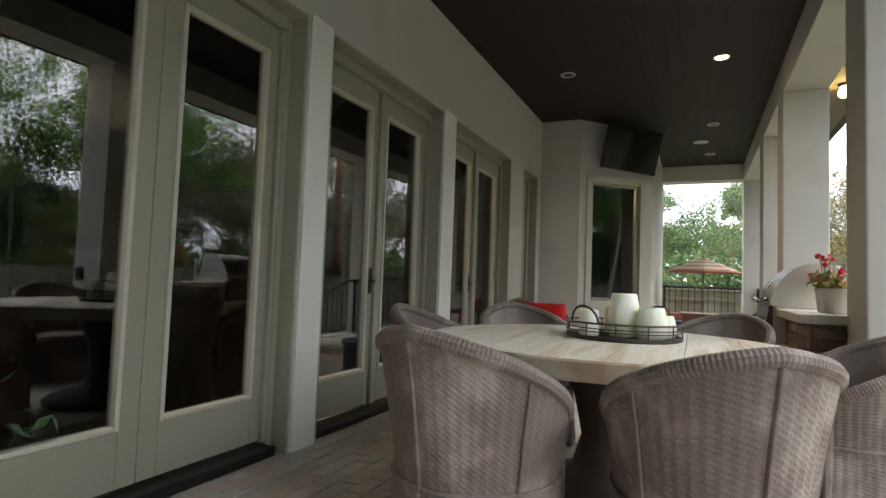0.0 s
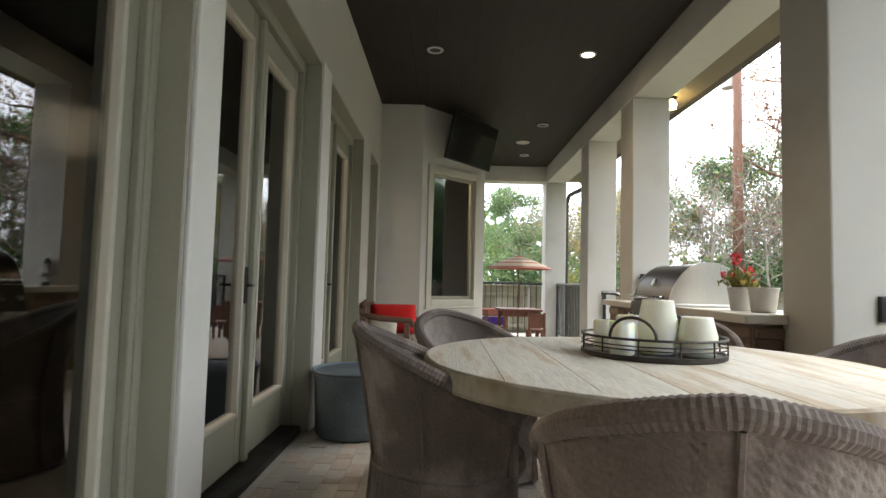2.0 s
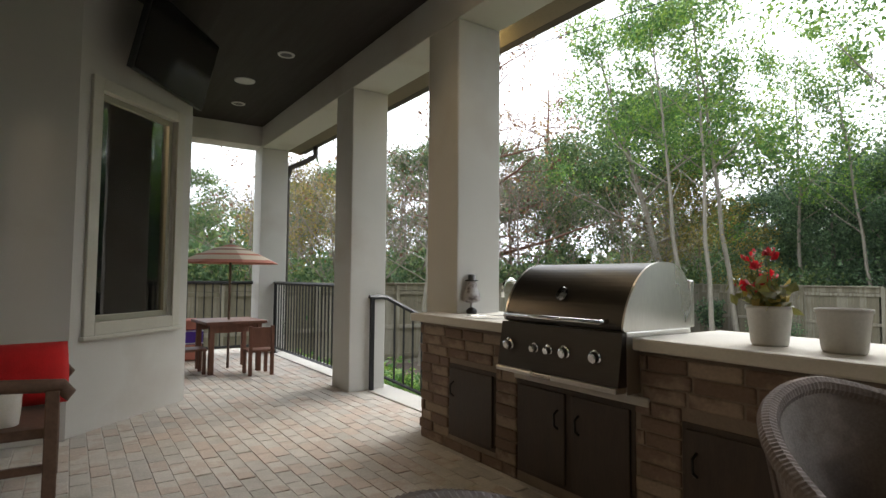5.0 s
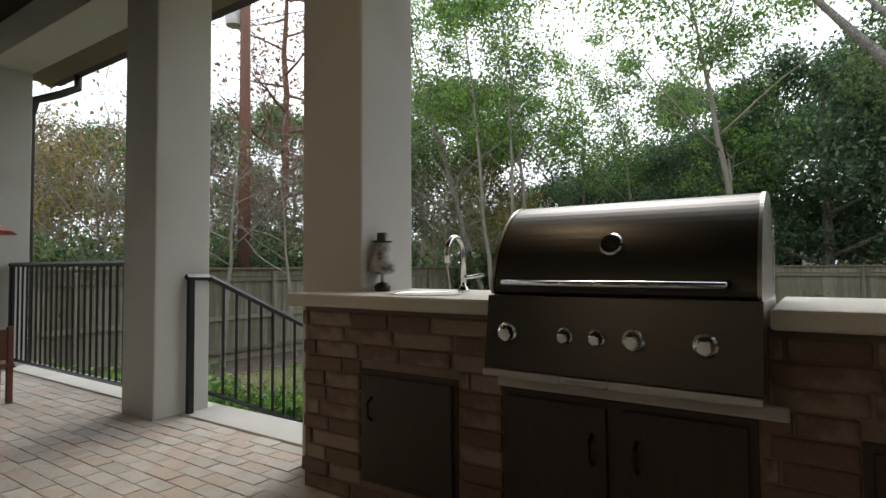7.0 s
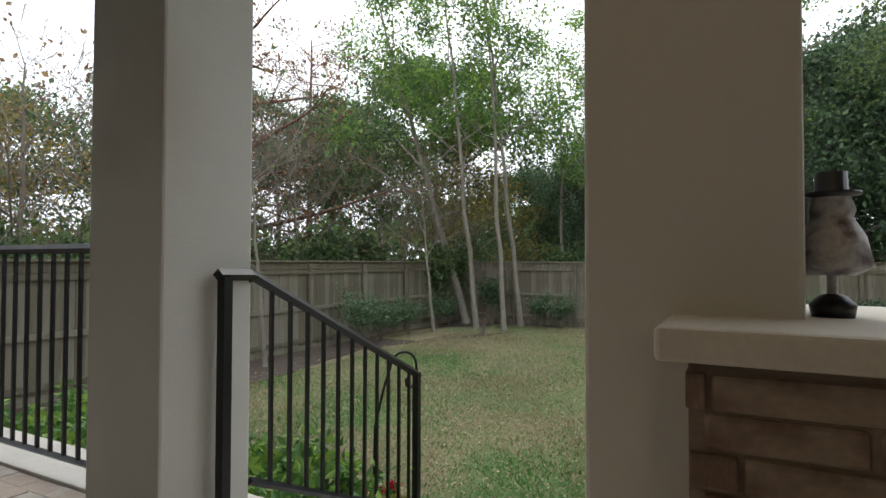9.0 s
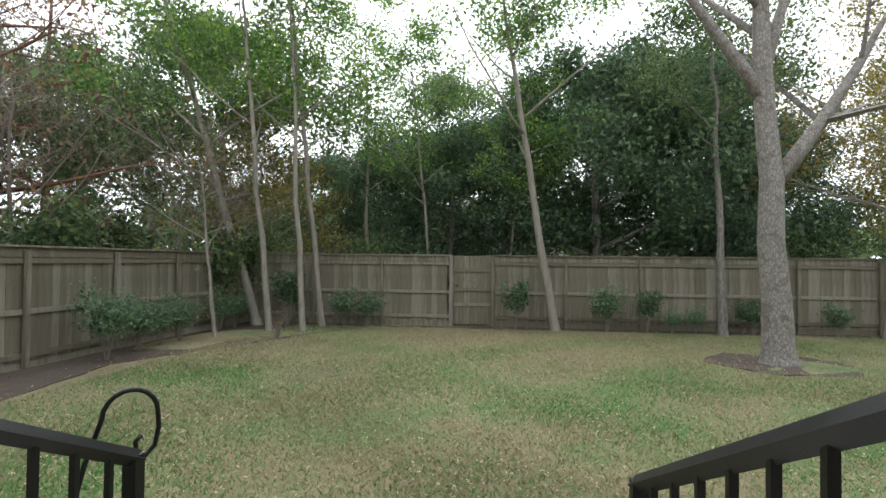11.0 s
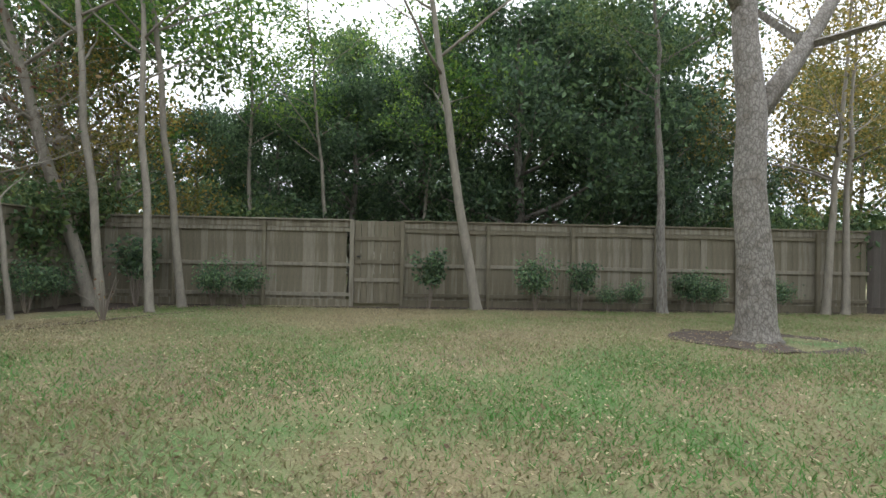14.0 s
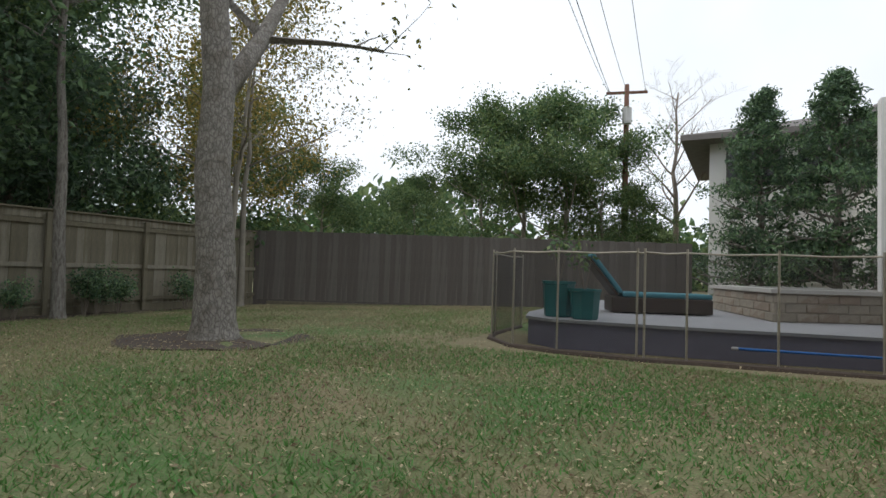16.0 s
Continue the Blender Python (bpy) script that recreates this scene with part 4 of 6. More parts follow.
TRAY = (-0.69, 2.63)
tray = thing("candle_tray", "round dark wire tray with looped handles on the table", "tray", pose(*TRAY, TZ))
part("base", lathe(bmesh.new(), [(0, 0.0), (0.285, 0.0), (0.295, 0.006), (0.295, 0.022), (0.285, 0.022), (0.28, 0.012), (0, 0.012)], 48), TRAY_IRON, tray)
for z, r in ((0.045, 0.003), (0.06, 0.003), (0.085, 0.0055)):
    part("hoop", tube(bmesh.new(), [(0.292 * math.cos(k * math.pi / 24), 0.292 * math.sin(k * math.pi / 24), z) for k in range(49)], r, 6), TRAY_IRON, tray)
for k in range(12):
    a = k * math.pi / 6
    part("stay", T([(0.292 * math.cos(a), 0.292 * math.sin(a), 0.015), (0.292 * math.cos(a), 0.292 * math.sin(a), 0.085)], 0.0035, 6), TRAY_IRON, tray)
for a0 in (-125, 55):
    pts = [(0.292 * math.cos(radians(a0 + 18 * math.cos(k * math.pi / 12))), 0.292 * math.sin(radians(a0 + 18 * math.cos(k * math.pi / 12))), 0.085 + 0.085 * math.sin(k * math.pi / 12)) for k in range(13)]
    part("handle", T(pts, 0.006, 6), TRAY_IRON, tray)
for x, y, r, h, bulge in ((-0.19, 0.05, 0.045, 0.13, 0), (-0.16, -0.10, 0.05, 0.135, 0), (0.01, -0.04, 0.072, 0.225, 1), (0.15, -0.10, 0.068, 0.16, 1), (0.20, 0.05, 0.055, 0.115, 1), (-0.06, 0.12, 0.055, 0.15, 0), (0.08, 0.14, 0.05, 0.13, 0)):
    ca = thing("candle", "thick ivory pillar candle with a dished top" if not bulge else "rounded ivory candle with a softened rim", "candle", pose(TRAY[0] + x, TRAY[1] + y, TZ + 0.012), "candles on the tray")
    b = 1.16 if bulge else 1.0
    part("wax", lathe(bmesh.new(), [(0, 0), (r * 0.9, 0), (r, 0.006), (r * b, h * 0.5), (r * (0.9 if bulge else 1.0), h - 0.008), (r * 0.88, h), (r * 0.7, h - 0.004), (r * 0.55, h - 0.03), (0, h - 0.035)], 28), WAX, ca, smooth=True)
    part("wick", T([(0, 0, h - 0.036), (0.001, 0, h - 0.02)], 0.0015, 5), BLACK, ca)

# ---- kitchen: brick base, worktop, grill, sink ----
kb = thing("outdoor_kitchen", "tumbled brick outdoor kitchen base with dark cabinet doors", "kitchen base")
BX = COUNTER_F + 0.07
part("core", B(BX + 0.010, CY0 + 0.07, 0, 0.97, CY1 - 0.05, COUNTER_Z - 0.062), material("dark_mortar", (0.20, 0.155, 0.12), 0.95, vary=0.2, scale=6, bump=0.4, fine=120), kb)
kdoors = [(5.70, 6.22, 0.10, 0.60, 1), (4.66, 5.50, 0.06, 0.60, 2), (3.86, 4.42, 0.10, 0.58, 1)]
bm = B(-0.035, -0.097, -0.0325, 0.035, 0.097, 0.0325, bevel=0.008)
unit = bpy.data.meshes.new("brick")
bm.to_mesh(unit)
bm.free()
unit.materials.append(BRICK)
rng = random.Random(5)
for row in range(12):
    z = 0.036 + row * 0.0705
    gaps = sorted((a, b) for a, b, c, d, _ in kdoors if c - 0.03 < z < d + 0.03)
    if z > 0.66:
        gaps = [(4.63, 5.49)]
    elif z > 0.60:
        gaps = [(4.60, 5.50)]
    start = CY0 + 0.07
    for a, b in gaps + [(CY1 - 0.05 + rng.uniform(-0.03, 0.02), None)]:
        y = start + (0.0 if row % 2 else -0.1)
        while y < a - 0.03:
            long = rng.uniform(0.19, 0.34)
            y0, y1 = max(y, start), min(y + long, a)
            if y1 - y0 > 0.03:
                o = new("brick", unit)
                o.parent, o.location = kb, (BX + 0.035 + rng.uniform(-0.004, 0.004), (y0 + y1) / 2, z)
                o.scale = (1, (y1 - y0) / 0.2, 1)
                o.rotation_euler = (rng.uniform(-0.012, 0.012), 0, rng.uniform(-0.012, 0.012))
            y += long + 0.004
        start = b
    for k in range(3):
        for yy, sgn in ((CY0 + 0.075, 1),):
            o = new("brick", unit)
            o.parent, o.location, o.rotation_euler = kb, (BX + 0.12 + k * 0.205, yy + rng.uniform(-0.004, 0.004), z), (0, 0, radians(90))
part("lintel", B(BX - 0.004, 4.58, 0.602, BX + 0.05, 5.52, 0.648, bevel=0.008), MORTAR, kb)
for a, b, c, d, n in kdoors:
    part("door_frame", B(BX + 0.006, a, c, BX + 0.03, b, d, bevel=0.004), CABINET, kb)
    w = (b - a) / n
    for i in range(n):
        dr = part("cabinet_door", B(BX - 0.008, a + w * i + 0.025, c + 0.025, BX + 0.008, a + w * (i + 1) - 0.025, d - 0.025, bevel=0.005), CABINET, kb, "dark stained plank door")
        yk = a + w * i + (w - 0.075 if i == 0 else 0.075)
        hb = T([(BX - 0.008, yk, d - 0.22), (BX - 0.035, yk, d - 0.20), (BX - 0.038, yk, d - 0.14), (BX - 0.008, yk, d - 0.12)], 0.007, 8)
        part("handle", hb, IRON, dr, "black iron pull handle")
tagged(part("worktop", B(COUNTER_F, CY0, COUNTER_Z - 0.06, 0.99, 4.62, COUNTER_Z, bevel=0.010), STONE_TOP), "pale cast stone worktop with flower pots", "worktop")
tagged(part("worktop", B(COUNTER_F, 5.49, COUNTER_Z - 0.06, 0.99, CY1, COUNTER_Z, bevel=0.010), STONE_TOP), "pale cast stone worktop with a bar sink", "worktop")

gr = thing("gas_grill", "built-in stainless gas grill, dark hood closed", "grill", pose(0, 5.06, 0) @ Matrix.Diagonal((1, 0.95, 1, 1)))
GX = 0.19
prof = [(GX + 0.02, 0.955), (GX + 0.015, 0.99), (GX + 0.055, 1.10), (GX + 0.13, 1.205), (GX + 0.23, 1.27), (GX + 0.36, 1.285), (GX + 0.47, 1.255), (GX + 0.53, 1.17), (GX + 0.55, 0.955)]
def rounded(pts, n=5):
    """A smooth curve through the points."""
    out, q = [], [pts[0]] + pts + [pts[-1]]
    for i in range(1, len(q) - 2):
        for k in range(n):
            t = k / n
            out.append(tuple(0.5 * (2 * q[i][j] + (q[i + 1][j] - q[i - 1][j]) * t + (2 * q[i - 1][j] - 5 * q[i][j] + 4 * q[i + 1][j] - q[i + 2][j]) * t * t
                                    + (3 * q[i][j] - q[i - 1][j] - 3 * q[i + 1][j] + q[i + 2][j]) * t ** 3) for j in (0, 1)))
    return out + [pts[-1]]
prof = rounded(prof)
def hood_mesh(y0, y1, grow_by):
    bm = bmesh.new()
    cx, cz = GX + 0.28, 1.02
    ring = [((x - cx) * grow_by + cx, (z - cz) * grow_by + cz) for x, z in prof]
    a = [bm.verts.new((x, y0, z)) for x, z in ring]
    b = [bm.verts.new((x, y1, z)) for x, z in ring]
    for i in range(len(ring) - 1):
        bm.faces.new((a[i], b[i], b[i + 1], a[i + 1]))
    bm.faces.new(list(reversed(b)))
    bm.faces.new(a)
    bm.faces.new((a[-1], b[-1], b[0], a[0]))
    bmesh.ops.recalc_face_normals(bm, faces=bm.faces)
    return bm
hood = part("hood", hood_mesh(-0.435, 0.435, 1.0), METAL_DARK, gr, "dark brushed steel hood")
for y0, y1 in ((-0.447, -0.4355), (0.4355, 0.447)):
    part("side_plate", hood_mesh(y0, y1, 1.015), STEEL, hood, "bright steel side plate")
part("hood_handle", T([(GX + 0.0, -0.36, 1.0), (GX - 0.055, -0.36, 0.995), (GX - 0.055, 0.36, 0.995), (GX + 0.0, 0.36, 1.0)], 0.012, 10), CHROME, hood, "chrome bar handle", smooth=True)
bm = lathe(bmesh.new(), [(0, 0), (0.038, 0), (0.040, 0.006), (0.034, 0.012), (0, 0.013)], 24, pose(GX + 0.055, 0.0, 1.12, 0, -65, 0))
part("thermometer", bm, CHROME, hood, "round chrome thermometer")
part("body", B(GX + 0.03, -0.45, 0.66, 0.74, 0.45, 0.954, bevel=0.006), STEEL, gr)
bm = bmesh.new()
v = [bm.verts.new(p) for p in ((GX + 0.0, -0.45, 0.95), (GX + 0.0, 0.45, 0.95), (GX - 0.035, 0.45, 0.70), (GX - 0.035, -0.45, 0.70), (GX + 0.028, -0.45, 0.95), (GX + 0.028, 0.45, 0.95), (GX + 0.028, 0.45, 0.70), (GX + 0.028, -0.45, 0.70))]
for f in ((0, 3, 2, 1), (4, 5, 6, 7), (0, 1, 5, 4), (3, 7, 6, 2), (0, 4, 7, 3), (1, 2, 6, 5)):
    bm.faces.new([v[i] for i in f])
part("back_guard", B(GX + 0.556, -0.447, 0.955, GX + 0.592, 0.447, 1.20, bevel=0.008), STEEL, gr, "bright steel rear guard")
panel = part("control_panel", bm, METAL_DARK, gr, "dark sloping control panel")
part("drip_lip", B(GX - 0.05, -0.45, 0.672, GX + 0.028, 0.45, 0.698, bevel=0.005), STEEL, gr)
for yk in (0.36, 0.14, 0.03, -0.09, -0.30):
    r = 0.036 if abs(yk) > 0.2 or yk == -0.09 else 0.028
    k = part("knob", lathe(bmesh.new(), [(0, 0), (r * 1.0, 0), (r * 1.0, 0.005), (r * 0.78, 0.009), (r * 0.7, 0.032), (r * 0.55, 0.036), (0, 0.036)], 20, pose(GX - 0.017, yk, 0.825, 0, -98, 0)), CHROME, panel, "chrome burner knob", smooth=False)
# sink and tap
sk = thing("bar_sink", "round stainless bar sink set in the worktop", "sink", pose(0.50, 5.98, COUNTER_Z))
part("bowl", lathe(bmesh.new(), [(0.19, 0.003), (0.175, 0.004), (0.165, -0.002), (0.15, -0.05), (0, -0.055)], 32), STEEL, sk, smooth=True)
fc = thing("tap", "tall chrome gooseneck tap on the worktop", "tap", pose(0.68, 5.90, COUNTER_Z))
part("base", lathe(bmesh.new(), [(0, 0), (0.028, 0), (0.028, 0.012), (0.018, 0.03), (0, 0.03)], 20), CHROME, fc)
part("spout", T([(0, 0, 0.02), (0, 0, 0.19)] + [(-0.07 + 0.07 * math.cos(a), 0, 0.19 + 0.07 * math.sin(a)) for a in [k * math.pi / 8 for k in range(1, 9)]] + [(-0.14, 0, 0.14)], 0.0125, 10), CHROME, fc, smooth=True)
part("lever", T([(0, 0, 0.07), (0, -0.05, 0.075), (0, -0.11, 0.085)], 0.008, 8), CHROME, fc)

# snowman figure on the worktop, one plain shape
bm = bmesh.new()
lathe(bm, [(0, 0), (0.045, 0), (0.05, 0.03), (0.03, 0.05), (0.012, 0.055), (0.012, 0.10), (0.05, 0.10), (0.085, 0.12), (0.07, 0.19), (0.045, 0.235), (0.05, 0.255), (0.04, 0.285), (0.062, 0.29), (0.062, 0.297), (0.036, 0.30), (0.034, 0.345), (0, 0.347)], 20)
SNOW = material("painted_tin_figure", (0.42, 0.40, 0.40), 0.5, 0.2, vary=0.3, scale=14, bump=0.1, second=(0.10, 0.08, 0.08), second_amount=0.5)
fig = tagged(part("snowman_figure", bm, SNOW, smooth=True), "small painted tin snowman figure with a top hat", "figurine")
fig.location = (0.60, 6.335, COUNTER_Z)
fig.scale = (0.84, 0.84, 0.86)
fig.data.materials.append(BLACK)
for p in fig.data.polygons:
    p.material_index = 1 if p.center.z < 0.056 or p.center.z > 0.284 else 0


def pot_plant(name, label, x, y, z, r, h, mat, flowers, seed):
    p = thing(name, label, "flower pot", pose(x, y, z))
    part("pot", lathe(bmesh.new(), [(0, 0), (r * 0.72, 0), (r * 0.78, 0.01), (r * 0.95, h * 0.9), (r, h * 0.92), (r, h), (r * 0.93, h), (r * 0.9, h * 0.86), (0, h * 0.85)], 32), mat, p, smooth=True)
    part("soil", lathe(bmesh.new(), [(0, h * 0.87), (r * 0.88, h * 0.86), (0, h * 0.855)], 20), SOIL, p)
    if flowers:
        g, gn = random.Random(seed), np.random.default_rng(seed)
        tips, bm = [], bmesh.new()
        for i in range(14):
            a, d = g.uniform(0, 6.28), g.uniform(0.3, 1.4) * r
            top = Vector((d * math.cos(a), d * math.sin(a), h + g.uniform(0.06, 0.22)))
            tube(bm, [(d * 0.3 * math.cos(a), d * 0.3 * math.sin(a), h * 0.86), (d * 0.7 * math.cos(a), d * 0.7 * math.sin(a), h + 0.06), top], 0.003, 4)
            tips.append(top)
        part("stem", bm, LEAF_MID, p)
        v, f = leaves(gn, [Vector((q.x * 0.8, q.y * 0.8, h + (q.z - h) * 0.35)) for q in tips], 160, 0.035, 0.035, long=1.3)
        sheet("foliage", v, f, LEAF_GOLD, p)
        v, f = leaves(gn, tips[:7], 110, 0.024, 0.016, long=1.2)
        sheet("blossom", v, f, RED_PETAL, p)
    return p


pot_plant("flower_pot", "pale grey pot of red geraniums on the worktop", 0.50, 4.13, COUNTER_Z, 0.09, 0.165, POT, True, 7)
pot_plant("flower_pot", "empty off-white pot on the worktop", 0.50, 3.86, COUNTER_Z, 0.095, 0.165, POT, False, 8)
pot_plant("flower_pot", "brown pot of red flowers beside the steps", 2.35, 8.60, LAWN, 0.16, 0.28, TERRA, True, 9)
ob = tagged(part("outlet_box", B(0.74, 3.19, 0.92, 0.84, 3.219, 1.06, bevel=0.006), BLACK), "black weatherproof outlet box on the column", "outlet")

# ---- armchair, tub, children's table ----
ac = thing("armchair", "brown wooden armchair with scrolled arms against the wall", "armchair", pose(-2.24, 6.74, 0))
for x, y, h in ((0.25, -0.36, 0.62), (0.25, 0.36, 0.62), (-0.24, -0.36, 0.80), (-0.24, 0.36, 0.80)):
    part("leg", B(x - 0.03, y - 0.03, 0, x + 0.03, y + 0.03, h, bevel=0.006), CHAIR_WOOD, ac)
for y in (-0.36, 0.36):
    part("armrest", T([(-0.26, y, 0.70), (-0.05, y, 0.66), (0.2, y, 0.645), (0.29, y, 0.64), (0.315, y, 0.61), (0.29, y, 0.585)], 0.034, 10), CHAIR_WOOD, ac, smooth=True)
    part("stretcher", B(-0.21, y - 0.015, 0.22, 0.22, y + 0.015, 0.26, bevel=0.004), CHAIR_WOOD, ac)
part("seat", B(-0.24, -0.34, 0.38, 0.28, 0.34, 0.43, bevel=0.01), CHAIR_WOOD, ac)
part("front_rail", B(0.235, -0.33, 0.29, 0.265, 0.33, 0.34, bevel=0.005), CHAIR_WOOD, ac)
for i in range(5):
    part("back_slat", B(-0.255, -0.27 + i * 0.12, 0.43, -0.235, -0.20 + i * 0.12, 0.80, bevel=0.004), CHAIR_WOOD, ac)
part("back_rail", T([(-0.245, -0.40, 0.80), (-0.25, 0, 0.83), (-0.245, 0.40, 0.80)], 0.035, 10), CHAIR_WOOD, ac, smooth=True)


def pillow(name, label, m, w, h, t, mat):
    bm = bmesh.new()
    n = 14
    for s in (1, -1):
        g = [[bm.verts.new((w * (i / n - 0.5) * (1 - 0.06 * abs(j / n - 0.5)), s * t * (max(0, (1 - (2 * i / n - 1) ** 4) * (1 - (2 * j / n - 1) ** 4))) ** 0.6 + 0.006 * noise.noise((i * 0.5, j * 0.5, s)), h * (j / n - 0.5))) for j in range(n + 1)] for i in range(n + 1)]
        for i in range(n):
            for j in range(n):
                q = (g[i][j], g[i + 1][j], g[i + 1][j + 1], g[i][j + 1])
                bm.faces.new(q if s < 0 else tuple(reversed(q)))
    bmesh.ops.remove_doubles(bm, verts=bm.verts, dist=0.004)
    ob = tagged(part(name, bm, mat, smooth=True), label, "cushion")
    ob.matrix_basis = m
    return ob


pillow("cushion", "red knitted throw cushion on the armchair", pose(-2.20, 6.98, 0.62, -14, 0, 8), 0.56, 0.36, 0.10, RED_CLOTH)
pillow("cushion", "white patterned pillow lying in the armchair", pose(-2.28, 6.56, 0.54, -30, 14, 20), 0.34, 0.26, 0.06, WHITE_CLOTH)
tub = thing("metal_tub", "blue-grey galvanised tub beside the doors", "tub", pose(-2.20, 4.20, 0))
part("wall", lathe(bmesh.new(), [(0, 0), (0.25, 0), (0.27, 0.02), (0.285, 0.40), (0.30, 0.44), (0.29, 0.445), (0.275, 0.40), (0.255, 0.03), (0, 0.025)], 40), ZINC, tub, smooth=True)
part("rolled_rim", tube(bmesh.new(), [(0.298 * math.cos(k * math.pi / 20), 0.298 * math.sin(k * math.pi / 20), 0.442) for k in range(41)], 0.011, 8), ZINC, tub, smooth=True)
part("cushion_top", lathe(bmesh.new(), [(0, 0.46), (0.2, 0.45), (0.272, 0.42), (0.27, 0.38), (0, 0.38)], 32), ZINC, tub, smooth=True)

kt = thing("play_table", "small red-brown wooden children's table with an umbrella hole", "table", pose(-0.22, 10.45, 0, 0, 0, 4))
part("tabletop", B(-0.37, -0.37, 0.60, 0.37, 0.37, 0.64, bevel=0.006), BROWN_WOOD, kt)
for x in (-0.29, 0.29):
    for y in (-0.29, 0.29):
        part("leg", B(x - 0.03, y - 0.03, 0, x + 0.03, y + 0.03, 0.60, bevel=0.005), BROWN_WOOD, kt)
for y in (-0.29, 0.29):
    part("apron", B(-0.26, y - 0.012, 0.50, 0.26, y + 0.012, 0.598), BROWN_WOOD, kt)


def play_chair(x, y, turn):
    c = thing("play_chair", "small red-brown wooden children's chair", "chair", pose(x, y, 0, 0, 0, turn), "children's chairs")
    for a in (-0.13, 0.13):
        part("leg", B(a - 0.02, -0.15, 0, a + 0.02, -0.11, 0.60, bevel=0.004), BROWN_WOOD, c)
        part("leg", B(a - 0.02, 0.11, 0, a + 0.02, 0.15, 0.28, bevel=0.004), BROWN_WOOD, c)
    part("seat", B(-0.16, -0.15, 0.281, 0.16, 0.16, 0.31, bevel=0.005), BROWN_WOOD, c)
    part("backrest", B(-0.11, -0.14, 0.34, 0.11, -0.12, 0.58, bevel=0.005), BROWN_WOOD, c)
    return c


pc = play_chair(0.02, 9.93, 0)
copy_thing(pc, pose(-0.68, 10.35, 0, 0, 0, -90))
um = thing("parasol", "small faded striped parasol over the play table", "parasol", pose(-0.22, 10.45, 0))
part("pole", T([(0, 0, 0.02), (0, 0, 1.60)], 0.016, 8), CHAIR_WOOD, um)
part("finial", lathe(bmesh.new(), [(0, 1.68), (0.02, 1.66), (0.012, 1.62), (0.06, 1.605), (0, 1.60)], 12), CHAIR_WOOD, um)
STRIPES = [material("parasol_" + n, c, 0.9, vary=0.12, scale=5, bump=0.2, fine=120) for n, c in (("rust", (0.36, 0.13, 0.09)), ("cream", (0.50, 0.42, 0.32)), ("brown", (0.20, 0.10, 0.075)))]
canopy = [(0.03, 1.61), (0.14, 1.575), (0.22, 1.55), (0.27, 1.53), (0.38, 1.485), (0.43, 1.462), (0.55, 1.405), (0.62, 1.37)]
for i in range(len(canopy) - 1):
    (r0, z0), (r1_, z1) = canopy[i], canopy[i + 1]
    part("canopy", lathe(bmesh.new(), [(r0, z0), (r1_, z1), (r1_ - 0.004, z1 - 0.008), (r0 - 0.002, z0 - 0.008)], 8), STRIPES[(0, 1, 2, 1, 0, 1, 0)[i]], um)
PURPLE = material("purple_plastic", (0.06, 0.02, 0.25), 0.4, vary=0.1, scale=5, bump=0.0)
bx = thing("toy_bin", "purple and orange plastic toy bin with white bands", "toy bin", pose(-0.62, 11.55, 0))
part("body", B(-0.26, -0.2, 0.02, 0.26, 0.2, 0.24, bevel=0.02), STRIPES[0], bx)
part("band", B(-0.265, -0.205, 0.241, 0.265, 0.205, 0.44, bevel=0.015), PURPLE, bx)
part("lid", B(-0.25, -0.19, 0.441, 0.25, 0.19, 0.58, bevel=0.02), STRIPES[0], bx)
for z in (0.25, 0.42):
    part("stripe", B(-0.268, -0.208, z, 0.268, -0.2055, z + 0.015), RING, bx)

# ---- seen through the doors ----
ct = thing("christmas_tree", "dark indoor christmas tree with small lights", "christmas tree", pose(-3.35, 0.75, 0))
part("trunk", T([(0, 0, 0), (0, 0, 2.3)], [0.04, 0.01], 8), CABINET, ct)
gn = np.random.default_rng(11)
cone = [Vector((math.cos(a) * r, math.sin(a) * r, 0.35 + 2.0 * (1 - r / 0.62))) for a, r in zip(gn.uniform(0, 6.28, 500), 0.62 * np.sqrt(gn.uniform(0.02, 1, 500)))]
v, f = leaves(gn, cone, 5000, 0.035, 0.05, long=3.0)
sheet("needles", v, f, LEAF_DARK, ct)
bm = bmesh.new()
for p in cone[:110]:
    bmesh.ops.create_icosphere(bm, subdivisions=1, radius=0.009, matrix=Matrix.Translation(p * 1.06))
ob = part("light_string", bm, FAIRY, ct)
ob["kind"] = "stuff"
sofa = thing("sofa", "grey upholstered sofa inside the house", "sofa", pose(-4.1, 2.2, 0))
part("seat", B(-0.45, -1.0, 0.1, 0.45, 1.0, 0.45, bevel=0.05), MORTAR, sofa)
part("backrest", B(0.25, -1.0, 0.451, 0.48, 1.0, 0.88, bevel=0.06), MORTAR, sofa)
cab = thing("kitchen_cabinet", "warm brown kitchen cabinet inside the house", "cabinet", pose(-6.6, 4.6, 0))
part("body", B(-0.3, -1.6, 0, 0.3, 1.6, 0.88, bevel=0.01), BROWN_WOOD, cab)
part("top", B(-0.33, -1.63, 0.881, 0.33, 1.63, 0.92, bevel=0.008), KERB, cab)
wallcab = thing("wall_cabinet", "warm brown wall cabinets inside the house", "cabinet", pose(-7.2, 4.6, 1.5))
part("body", B(-0.28, -1.6, 0, 0.15, 1.6, 0.9, bevel=0.01), BROWN_WOOD, wallcab)
